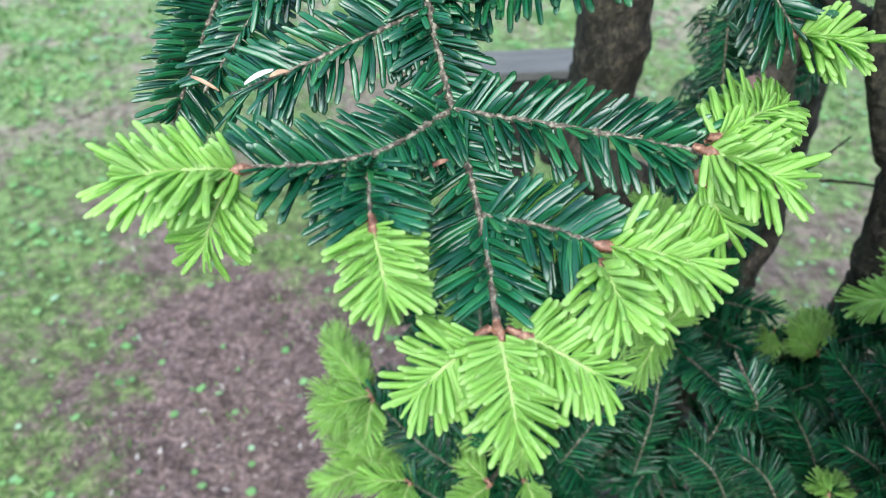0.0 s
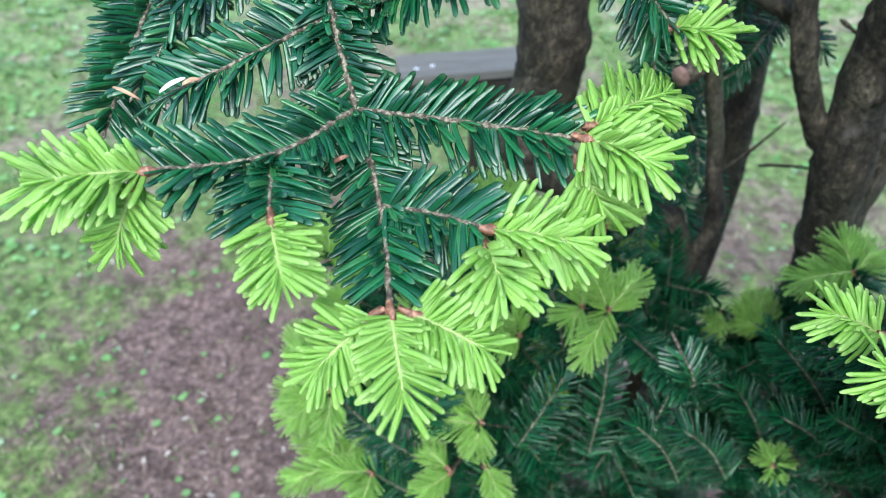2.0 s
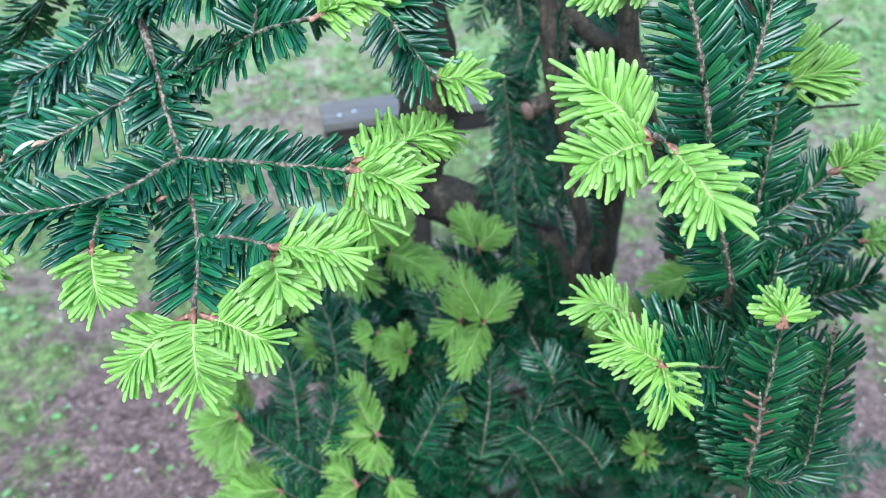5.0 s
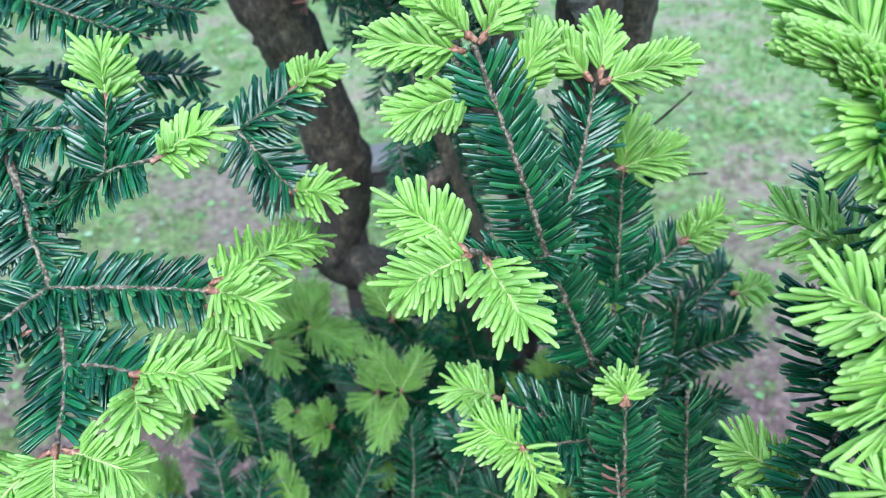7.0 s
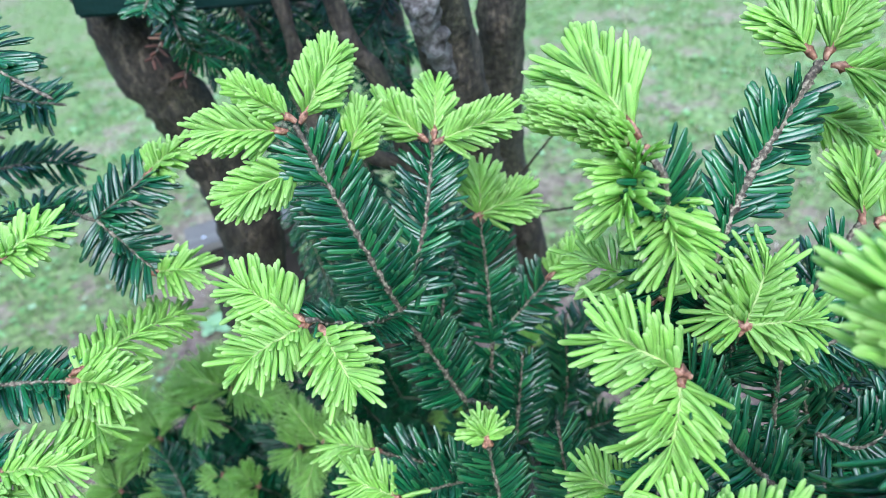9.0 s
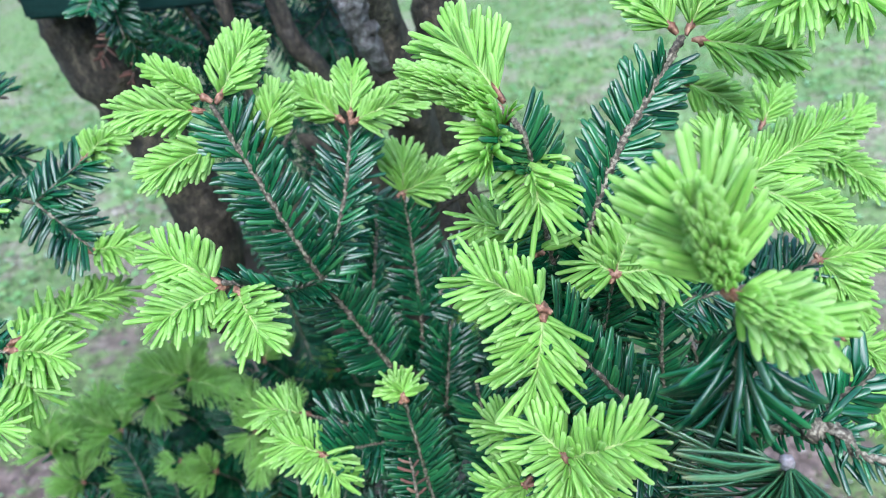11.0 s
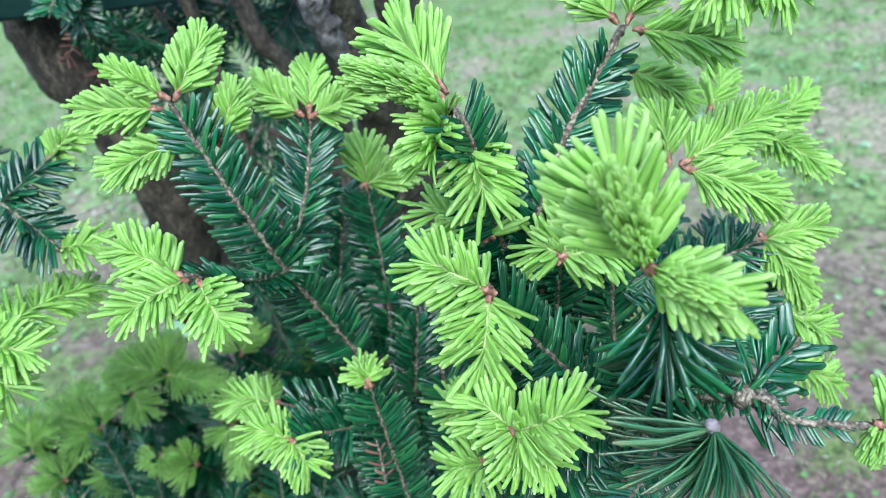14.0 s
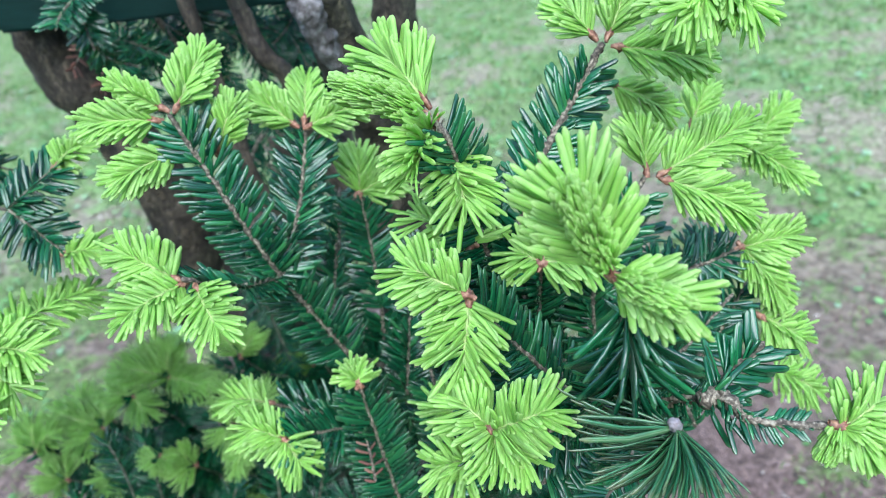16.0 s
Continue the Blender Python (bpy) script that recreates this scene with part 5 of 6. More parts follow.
twig(low_u, [(0.323, 0.614, 0.957), (0.276, 0.653, 0.990)], 0.0016, 0.0012, fine=False, n=(-0.1, -0.5, 0.85))
young(low_u, (0.304, 0.599, 1.035), (0.284, 0.617, 1.056), L=0.024, fine=False, n=(-0.1, -0.5, 0.85), habit="feather")
young(low_u, (0.304, 0.599, 1.035), (0.261, 0.602, 1.052), L=0.024, fine=False, n=(-0.1, -0.5, 0.85), habit="feather")
low_v = bough("low fir bough with dark needles and bright fresh tips", [(0.400, 0.670, 0.760), (0.382, 0.643, 0.792), (0.339, 0.579, 0.867)], 0.008, 0.003)
twig(low_v, [(0.339, 0.579, 0.867), (0.290, 0.505, 1.045)], 0.0022, 0.0015, fine=False, n=(-0.1, -0.5, 0.85))
twig(low_v, [(0.312, 0.538, 0.965), (0.349, 0.486, 0.995)], 0.0016, 0.0012, fine=False, n=(-0.1, -0.5, 0.85))
twig(low_v, [(0.312, 0.538, 0.965), (0.250, 0.553, 0.995)], 0.0016, 0.0012, fine=False, n=(-0.1, -0.5, 0.85))
low_w = bough("low fir bough with dark needles and bright fresh tips", [(0.400, 0.670, 0.760), (0.397, 0.637, 0.786), (0.392, 0.560, 0.846)], 0.008, 0.003)
twig(low_w, [(0.392, 0.560, 0.846), (0.385, 0.470, 1.008)], 0.0022, 0.0015, fine=False, n=(-0.1, -0.5, 0.85))
twig(low_w, [(0.388, 0.511, 0.935), (0.446, 0.482, 0.964)], 0.0016, 0.0012, fine=False, n=(-0.1, -0.5, 0.85))
twig(low_w, [(0.388, 0.511, 0.935), (0.326, 0.491, 0.964)], 0.0016, 0.0012, fine=False, n=(-0.1, -0.5, 0.85))
low_x = bough("low fir bough with dark needles and bright fresh tips", [(0.400, 0.670, 0.760), (0.385, 0.656, 0.798), (0.351, 0.623, 0.886)], 0.008, 0.003)
twig(low_x, [(0.351, 0.623, 0.886), (0.311, 0.585, 1.081)], 0.0022, 0.0015, fine=False, n=(-0.1, -0.5, 0.85))
twig(low_x, [(0.329, 0.602, 0.993), (0.361, 0.549, 1.026)], 0.0016, 0.0012, fine=False, n=(-0.1, -0.5, 0.85))
twig(low_x, [(0.329, 0.602, 0.993), (0.278, 0.636, 1.026)], 0.0016, 0.0012, fine=False, n=(-0.1, -0.5, 0.85))
low_s = bough("low fir bough with dark needles and bright fresh tips", [(0.400, 0.670, 0.760), (0.379, 0.649, 0.794), (0.330, 0.600, 0.875)], 0.008, 0.003)
twig(low_s, [(0.330, 0.600, 0.875), (0.272, 0.543, 1.060)], 0.0022, 0.0015, fine=False, n=(-0.1, -0.5, 0.85))
twig(low_s, [(0.298, 0.569, 0.977), (0.326, 0.512, 1.007)], 0.0016, 0.0012, fine=False, n=(-0.1, -0.5, 0.85))
twig(low_s, [(0.298, 0.569, 0.977), (0.242, 0.597, 1.007)], 0.0016, 0.0012, fine=False, n=(-0.1, -0.5, 0.85))
low_m = bough("low fir bough with dark needles and bright fresh tips", [(0.220, 0.720, 0.680), (0.203, 0.702, 0.731), (0.165, 0.661, 0.850)], 0.008, 0.003)
twig(low_m, [(0.165, 0.661, 0.850), (0.120, 0.613, 1.081)], 0.0022, 0.0015, fine=False, n=(-0.1, -0.5, 0.85))
twig(low_m, [(0.140, 0.634, 0.977), (0.174, 0.583, 1.010)], 0.0016, 0.0012, fine=False, n=(-0.1, -0.5, 0.85))
twig(low_m, [(0.140, 0.634, 0.977), (0.087, 0.665, 1.010)], 0.0016, 0.0012, fine=False, n=(-0.1, -0.5, 0.85))
young(low_m, (0.120, 0.613, 1.081), (0.090, 0.647, 1.123), L=0.034, fine=False, n=(-0.1, -0.5, 0.85), habit="feather")
young(low_m, (0.120, 0.613, 1.081), (0.131, 0.639, 1.126), L=0.034, fine=False, n=(-0.1, -0.5, 0.85), habit="feather")
young(low_m, (0.120, 0.613, 1.081), (0.066, 0.616, 1.123), L=0.034, fine=False, n=(-0.1, -0.5, 0.85), habit="feather")
young(low_m, (0.120, 0.613, 1.081), (0.173, 0.548, 1.094), L=0.034, fine=False, n=(-0.1, -0.5, 0.85), habit="feather")
low_n = bough("low fir bough with dark needles and bright fresh tips", [(0.220, 0.720, 0.705), (0.186, 0.704, 0.743), (0.106, 0.666, 0.833)], 0.008, 0.003)
twig(low_n, [(0.106, 0.666, 0.833), (0.013, 0.621, 1.029)], 0.0022, 0.0015, fine=False, n=(-0.1, -0.5, 0.85))
twig(low_n, [(0.055, 0.641, 0.941), (0.059, 0.577, 0.970)], 0.0016, 0.0012, fine=False, n=(-0.1, -0.5, 0.85))
twig(low_n, [(0.055, 0.641, 0.941), (0.008, 0.685, 0.970)], 0.0016, 0.0012, fine=False, n=(-0.1, -0.5, 0.85))
young(low_n, (0.013, 0.621, 1.029), (-0.051, 0.657, 1.060), L=0.034, fine=False, n=(-0.1, -0.5, 0.85), habit="feather")
young(low_n, (0.013, 0.621, 1.029), (-0.021, 0.687, 1.062), L=0.034, fine=False, n=(-0.1, -0.5, 0.85), habit="feather")
young(low_n, (0.013, 0.621, 1.029), (-0.020, 0.587, 1.038), L=0.034, fine=False, n=(-0.1, -0.5, 0.85), habit="feather")
young(low_n, (0.013, 0.621, 1.029), (0.029, 0.661, 1.061), L=0.034, fine=False, n=(-0.1, -0.5, 0.85), habit="feather")
low_o = bough("low fir bough with dark needles and bright fresh tips", [(0.220, 0.720, 0.730), (0.205, 0.683, 0.764), (0.171, 0.596, 0.844)], 0.008, 0.003)
twig(low_o, [(0.171, 0.596, 0.844), (0.132, 0.494, 1.027)], 0.0022, 0.0015, fine=False, n=(-0.1, -0.5, 0.85))
twig(low_o, [(0.150, 0.540, 0.945), (0.196, 0.494, 0.973)], 0.0016, 0.0012, fine=False, n=(-0.1, -0.5, 0.85))
twig(low_o, [(0.150, 0.540, 0.945), (0.084, 0.538, 0.973)], 0.0016, 0.0012, fine=False, n=(-0.1, -0.5, 0.85))
young(low_o, (0.132, 0.494, 1.027), (0.093, 0.495, 1.052), L=0.022, fine=False, n=(-0.1, -0.5, 0.85), habit="feather")
young(low_o, (0.132, 0.494, 1.027), (0.123, 0.494, 1.062), L=0.022, fine=False, n=(-0.1, -0.5, 0.85), habit="feather")
young(low_o, (0.132, 0.494, 1.027), (0.107, 0.475, 1.026), L=0.022, fine=False, n=(-0.1, -0.5, 0.85), habit="feather")
low_p = bough("low fir bough with dark needles and bright fresh tips", [(0.220, 0.720, 0.755), (0.176, 0.698, 0.779), (0.074, 0.647, 0.835)], 0.008, 0.003)
twig(low_p, [(0.074, 0.647, 0.835), (-0.046, 0.588, 0.991)], 0.0022, 0.0015, fine=False, n=(-0.1, -0.5, 0.85))
twig(low_p, [(0.008, 0.615, 0.921), (0.006, 0.546, 0.944)], 0.0016, 0.0012, fine=False, n=(-0.1, -0.5, 0.85))
twig(low_p, [(0.008, 0.615, 0.921), (-0.048, 0.654, 0.944)], 0.0016, 0.0012, fine=False, n=(-0.1, -0.5, 0.85))
young(low_p, (-0.046, 0.588, 0.991), (-0.081, 0.606, 1.006), L=0.032, fine=False, n=(-0.1, -0.5, 0.85), habit="feather")
young(low_p, (-0.046, 0.588, 0.991), (-0.066, 0.564, 1.002), L=0.032, fine=False, n=(-0.1, -0.5, 0.85), habit="feather")
young(low_p, (-0.046, 0.588, 0.991), (-0.049, 0.626, 1.013), L=0.032, fine=False, n=(-0.1, -0.5, 0.85), habit="feather")
low_q = bough("low fir bough with dark needles and bright fresh tips", [(0.220, 0.720, 0.780), (0.189, 0.691, 0.802), (0.116, 0.622, 0.855)], 0.008, 0.003)
twig(low_q, [(0.116, 0.622, 0.855), (0.031, 0.542, 1.007)], 0.0022, 0.0015, fine=False, n=(-0.1, -0.5, 0.85))
twig(low_q, [(0.069, 0.578, 0.938), (0.088, 0.514, 0.963)], 0.0016, 0.0012, fine=False, n=(-0.1, -0.5, 0.85))
twig(low_q, [(0.069, 0.578, 0.938), (0.006, 0.601, 0.963)], 0.0016, 0.0012, fine=False, n=(-0.1, -0.5, 0.85))
young(low_q, (0.031, 0.542, 1.007), (0.006, 0.548, 1.025), L=0.026, fine=False, n=(-0.1, -0.5, 0.85), habit="feather")
young(low_q, (0.031, 0.542, 1.007), (0.016, 0.518, 1.000), L=0.026, fine=False, n=(-0.1, -0.5, 0.85), habit="feather")
low_r = bough("low fir bough with dark needles and bright fresh tips", [(0.220, 0.720, 0.805), (0.196, 0.700, 0.835), (0.140, 0.654, 0.906)], 0.008, 0.003)
twig(low_r, [(0.140, 0.654, 0.906), (0.074, 0.599, 1.080)], 0.0022, 0.0015, fine=False, n=(-0.1, -0.5, 0.85))
twig(low_r, [(0.103, 0.624, 1.001), (0.125, 0.563, 1.031)], 0.0016, 0.0012, fine=False, n=(-0.1, -0.5, 0.85))
twig(low_r, [(0.103, 0.624, 1.001), (0.048, 0.656, 1.031)], 0.0016, 0.0012, fine=False, n=(-0.1, -0.5, 0.85))
young(low_r, (0.074, 0.599, 1.080), (0.038, 0.617, 1.093), L=0.032, fine=False, n=(-0.1, -0.5, 0.85), habit="feather")
young(low_r, (0.074, 0.599, 1.080), (0.063, 0.645, 1.110), L=0.032, fine=False, n=(-0.1, -0.5, 0.85), habit="feather")
young(low_r, (0.074, 0.599, 1.080), (0.092, 0.554, 1.072), L=0.032, fine=False, n=(-0.1, -0.5, 0.85), habit="feather")
low_m = bough("low fir bough with dark needles and bright fresh tips", [(0.220, 0.720, 0.830), (0.170, 0.706, 0.846), (0.055, 0.674, 0.883)], 0.008, 0.003)
twig(low_m, [(0.055, 0.674, 0.883), (-0.081, 0.637, 1.017)], 0.0022, 0.0015, fine=False, n=(-0.1, -0.5, 0.85))
twig(low_m, [(-0.020, 0.654, 0.957), (-0.039, 0.587, 0.977)], 0.0016, 0.0012, fine=False, n=(-0.1, -0.5, 0.85))
twig(low_m, [(-0.020, 0.654, 0.957), (-0.071, 0.702, 0.977)], 0.0016, 0.0012, fine=False, n=(-0.1, -0.5, 0.85))
young(low_m, (-0.081, 0.637, 1.017), (-0.114, 0.653, 1.029), L=0.032, fine=False, n=(-0.1, -0.5, 0.85), habit="feather")
young(low_m, (-0.081, 0.637, 1.017), (-0.077, 0.663, 1.060), L=0.032, fine=False, n=(-0.1, -0.5, 0.85), habit="feather")
young(low_m, (-0.081, 0.637, 1.017), (-0.036, 0.616, 1.059), L=0.032, fine=False, n=(-0.1, -0.5, 0.85), habit="feather")
low_n = bough("low fir bough with dark needles and bright fresh tips", [(0.220, 0.720, 0.855), (0.216, 0.682, 0.876), (0.205, 0.592, 0.924)], 0.008, 0.003)
twig(low_n, [(0.205, 0.592, 0.924), (0.193, 0.488, 1.072)], 0.0022, 0.0015, fine=False, n=(-0.1, -0.5, 0.85))
twig(low_n, [(0.198, 0.535, 1.006), (0.255, 0.499, 1.031)], 0.0016, 0.0012, fine=False, n=(-0.1, -0.5, 0.85))
twig(low_n, [(0.198, 0.535, 1.006), (0.135, 0.513, 1.031)], 0.0016, 0.0012, fine=False, n=(-0.1, -0.5, 0.85))
young(low_n, (0.193, 0.488, 1.072), (0.192, 0.511, 1.108), L=0.028, fine=False, n=(-0.1, -0.5, 0.85), habit="feather")
young(low_n, (0.193, 0.488, 1.072), (0.170, 0.466, 1.067), L=0.028, fine=False, n=(-0.1, -0.5, 0.85), habit="feather")

# crowded fresh shoots on the skirt's near edge
edge_bough = bough("low fir bough crowded with fresh pale shoots", [(0.28, 0.68, 0.70), (0.16, 0.60, 0.78), (0.057, 0.431, 0.868)], 0.006, 0.002)
twig(edge_bough, [(0.057, 0.431, 0.868), (-0.005, 0.443, 0.913), (-0.070, 0.469, 0.975)], 0.0018, 0.0013, n=(-0.1, -0.5, 0.85), fine=False)
twig(edge_bough, [(0.020, 0.410, 0.858), (-0.027, 0.412, 0.907)], 0.0018, 0.0013, n=(-0.1, -0.5, 0.85), fine=False)
twig(edge_bough, [(0.103, 0.421, 0.841), (0.099, 0.435, 0.873)], 0.0018, 0.0013, n=(-0.1, -0.5, 0.85), fine=False)
young(edge_bough, (-0.071, 0.472, 0.978), (-0.113, 0.515, 0.998), L=0.023, fine=False, n=(-0.1, -0.6, 0.8), habit="feather")
young(edge_bough, (-0.068, 0.468, 0.974), (-0.111, 0.448, 0.981), L=0.023, fine=False, n=(-0.1, -0.6, 0.8), habit="feather")
young(edge_bough, (-0.065, 0.465, 0.970), (-0.072, 0.414, 0.955), L=0.023, fine=False, n=(-0.1, -0.6, 0.8), habit="feather")
young(edge_bough, (-0.028, 0.412, 0.907), (-0.073, 0.401, 0.925), L=0.023, fine=False, n=(-0.1, -0.6, 0.8), habit="feather")
young(edge_bough, (-0.025, 0.410, 0.905), (-0.037, 0.367, 0.900), L=0.023, fine=False, n=(-0.1, -0.6, 0.8), habit="feather")
young(edge_bough, (0.056, 0.424, 0.891), (0.025, 0.449, 0.905), L=0.023, fine=False, n=(-0.1, -0.6, 0.8), habit="feather")
young(edge_bough, (0.059, 0.420, 0.886), (0.020, 0.394, 0.886), L=0.023, fine=False, n=(-0.1, -0.6, 0.8), habit="feather")
young(edge_bough, (0.101, 0.436, 0.874), (0.117, 0.398, 0.860), L=0.023, fine=False, n=(-0.1, -0.6, 0.8), habit="feather")
young(edge_bough, (0.097, 0.436, 0.874), (0.083, 0.471, 0.885), L=0.023, fine=False, n=(-0.1, -0.6, 0.8), habit="feather")

# open sprays on the tree's front, above the shaded skirt
front = bough("low fir bough with open dark blue-green sprays", [(0.46, 0.66, 0.78), (0.42, 0.58, 0.86), (0.37, 0.50, 0.92)], 0.006, 0.002, bare=0.5)
for b, e in (
    ((0.347, 0.470, 0.917), (0.271, 0.495, 1.008)),
    ((0.393, 0.447, 0.921), (0.317, 0.470, 0.994)),
    ((0.298, 0.387, 0.910), (0.243, 0.409, 0.983)),
    ((0.339, 0.377, 0.930), (0.285, 0.400, 0.989)),
    ((0.460, 0.396, 0.953), (0.366, 0.447, 1.076)),
    ((0.442, 0.428, 0.991), (0.385, 0.430, 1.040)),
    ((0.447, 0.368, 0.951), (0.369, 0.396, 1.016)),
    ((0.401, 0.398, 0.894), (0.358, 0.453, 0.990)),
    ((-0.004, 0.456, 0.930), (-0.008, 0.504, 1.035)),
    ((0.074, 0.460, 0.915), (0.080, 0.535, 1.060)),
    ((0.129, 0.418, 0.936), (0.178, 0.452, 1.012)),
    ((0.207, 0.418, 0.915), (0.226, 0.481, 1.027)),
    ((0.185, 0.501, 0.995), (0.156, 0.549, 1.077)),
    ((0.246, 0.403, 0.936), (0.283, 0.435, 1.008)),
    ((0.046, 0.507, 0.979), (0.037, 0.545, 1.067)),
    ((0.030, 0.422, 0.958), (0.052, 0.448, 1.018)),
):
    middle = (np.array(b) + np.array(e)) / 2 + np.array([0.004, 0.0, 0.008])
    twig(front, [b, middle, e], 0.0020, 0.0013, n=(-0.1, -0.65, 0.75), fine=False, density=880, L=0.027, w=0.0034)

# dark sprays hanging close behind the board
hanging = bough("shaded fir branch hanging with dark crowded needles and reddish dead ends", [(0.100, 0.740, 1.820), (0.130, 0.660, 1.680), (0.174, 0.687, 1.553), (0.185, 0.676, 1.520)], 0.007, 0.002, bare=0.7)
twig(hanging, [(0.185, 0.676, 1.520), (0.200, 0.664, 1.488), (0.226, 0.656, 1.445)], 0.002, 0.0014, n=(0, -0.8, 0.5), fine=False, density=700, L=0.021, w=0.0034)
twig(hanging, [(0.198, 0.632, 1.583), (0.196, 0.603, 1.546), (0.197, 0.587, 1.513)], 0.0018, 0.0012, n=(-0.2, -0.8, 0.5), density=900, L=0.022, w=0.0036)
twig(hanging, [(0.212, 0.610, 1.573), (0.184, 0.581, 1.554), (0.175, 0.564, 1.542)], 0.0018, 0.0012, n=(-0.2, -0.8, 0.5), density=900, L=0.022, w=0.0036)
twig(hanging, [(0.197, 0.602, 1.535), (0.202, 0.604, 1.502), (0.228, 0.630, 1.478)], 0.0018, 0.0012, n=(-0.2, -0.8, 0.5), density=900, L=0.022, w=0.0036)
twig(hanging, [(0.200, 0.637, 1.516), (0.223, 0.669, 1.498), (0.255, 0.691, 1.470)], 0.0018, 0.0012, n=(-0.2, -0.8, 0.5), density=900, L=0.022, w=0.0036)
twig(hanging, [(0.183, 0.673, 1.515), (0.157, 0.648, 1.485)], 0.0014, 0.001, n=(0, -0.8, 0.5), fine=False, density=120, L=0.013, w=0.0040, dead=True)
twig(hanging, [(0.201, 0.653, 1.489), (0.181, 0.629, 1.463)], 0.0014, 0.001, n=(0, -0.8, 0.5), fine=False, density=120, L=0.013, w=0.0040, dead=True)
twig(hanging, [(0.184, 0.809, 1.521), (0.229, 0.780, 1.472), (0.261, 0.751, 1.418)], 0.0018, 0.0013, n=(0, -0.8, 0.5), fine=False, density=700, L=0.021, w=0.0034)
twig(hanging, [(0.230, 0.812, 1.519), (0.252, 0.794, 1.478), (0.319, 0.772, 1.446)], 0.0018, 0.0013, n=(0, -0.8, 0.5), fine=False, density=700, L=0.021, w=0.0034)
twig(hanging, [(0.261, 0.813, 1.507), (0.293, 0.783, 1.452), (0.320, 0.755, 1.397)], 0.0018, 0.0013, n=(0, -0.8, 0.5), fine=False, density=700, L=0.021, w=0.0034)
twig(hanging, [(0.292, 0.813, 1.495), (0.342, 0.785, 1.449), (0.363, 0.758, 1.394)], 0.0018, 0.0013, n=(0, -0.8, 0.5), fine=False, density=700, L=0.021, w=0.0034)
twig(hanging, [(0.345, 0.765, 1.506), (0.362, 0.749, 1.467), (0.384, 0.726, 1.420)], 0.0018, 0.0013, n=(0, -0.8, 0.5), fine=False, density=700, L=0.021, w=0.0034)
twig(hanging, [(0.385, 0.767, 1.499), (0.404, 0.745, 1.453), (0.417, 0.725, 1.406)], 0.0018, 0.0013, n=(0, -0.8, 0.5), fine=False, density=700, L=0.021, w=0.0034)
twig(hanging, [(0.291, 0.769, 1.449), (0.259, 0.762, 1.408), (0.218, 0.769, 1.386)], 0.0018, 0.0013, n=(0, -0.8, 0.5), fine=False, density=700, L=0.021, w=0.0034)
twig(hanging, [(0.375, 0.796, 1.496), (0.337, 0.791, 1.456), (0.286, 0.792, 1.423)], 0.0018, 0.0013, n=(0, -0.8, 0.5), fine=False, density=700, L=0.021, w=0.0034)
twig(hanging, [(0.428, 0.741, 1.495), (0.401, 0.737, 1.462), (0.361, 0.741, 1.435)], 0.0018, 0.0013, n=(0, -0.8, 0.5), fine=False, density=700, L=0.021, w=0.0034)
twig(hanging, [(0.197, 0.792, 1.476), (0.233, 0.773, 1.439), (0.296, 0.757, 1.416)], 0.0018, 0.0013, n=(0, -0.8, 0.5), fine=False, density=700, L=0.021, w=0.0034)
v, f = tube([(0.399, 0.470, 1.542), (0.406, 0.485, 1.511), (0.417, 0.497, 1.481), (0.431, 0.514, 1.453)], 0.015, 0.012, 14, 0.006, 0.16, 0.0, seeds)
child("bark_scar", mesh_of("bark_scar", v, f, [SCAR]), fork, "pale grey healed scar in the bark")
dead_twig([(0.384, 0.672, 1.108), (0.418, 0.673, 1.141), (0.451, 0.683, 1.170)])
dead_twig([(0.431, 0.677, 1.115), (0.473, 0.657, 1.124), (0.506, 0.642, 1.122), (0.535, 0.621, 1.114)])
dead_twig([(0.446, 0.650, 1.301), (0.470, 0.635, 1.285), (0.484, 0.614, 1.275)])
dead_twig([(0.257, 0.649, 1.107), (0.310, 0.655, 1.085), (0.347, 0.654, 1.084)])

# thin shaded sprays hanging behind the leaders
veil = bough("thin shaded fir branch hanging between the stems", [(0.20, 0.80, 1.62), (0.25, 0.78, 1.50), (0.29, 0.75, 1.38), (0.31, 0.73, 1.24)], 0.005, 0.0012, bare=0.35)
hang = np.random.default_rng(77)
for k in range(9):
    b = np.array([0.235, 0.785, 1.54]) + np.array([0.080, -0.06, -0.32]) * (0.1 + 0.095 * k)
    e = b + np.array([hang.uniform(-0.05, 0.10), hang.uniform(-0.05, 0.03), hang.uniform(-0.13, -0.06)])
    twig(veil, [b, (b + e) / 2 + np.array([0.008, 0, 0.006]), e], 0.0018, 0.0012, n=(0, -0.8, 0.5), fine=False, density=640, L=0.020, w=0.0030)

# crowded shaded sprays round the thin stem
thicket = bough("dense shaded fir branch low between the stems", [(0.36, 0.80, 1.46), (0.36, 0.77, 1.36), (0.36, 0.74, 1.22), (0.37, 0.72, 1.06)], 0.006, 0.0016, bare=0.3)
for k in range(22):
    b = np.array([hang.uniform(0.27, 0.43), hang.uniform(0.68, 0.82), hang.uniform(1.08, 1.42)])
    e = b + np.array([hang.uniform(-0.07, 0.07), hang.uniform(-0.06, 0.02), hang.uniform(-0.10, -0.02)])
    if b[0] < 0.30 and e[0] < b[0] - 0.02:
        continue
    twig(thicket, [b, (b + e) / 2 + np.array([0, -0.004, 0.008]), e], 0.0018, 0.0012, n=(0, -0.75, 0.6), fine=False, density=760, L=0.021, w=0.0030)

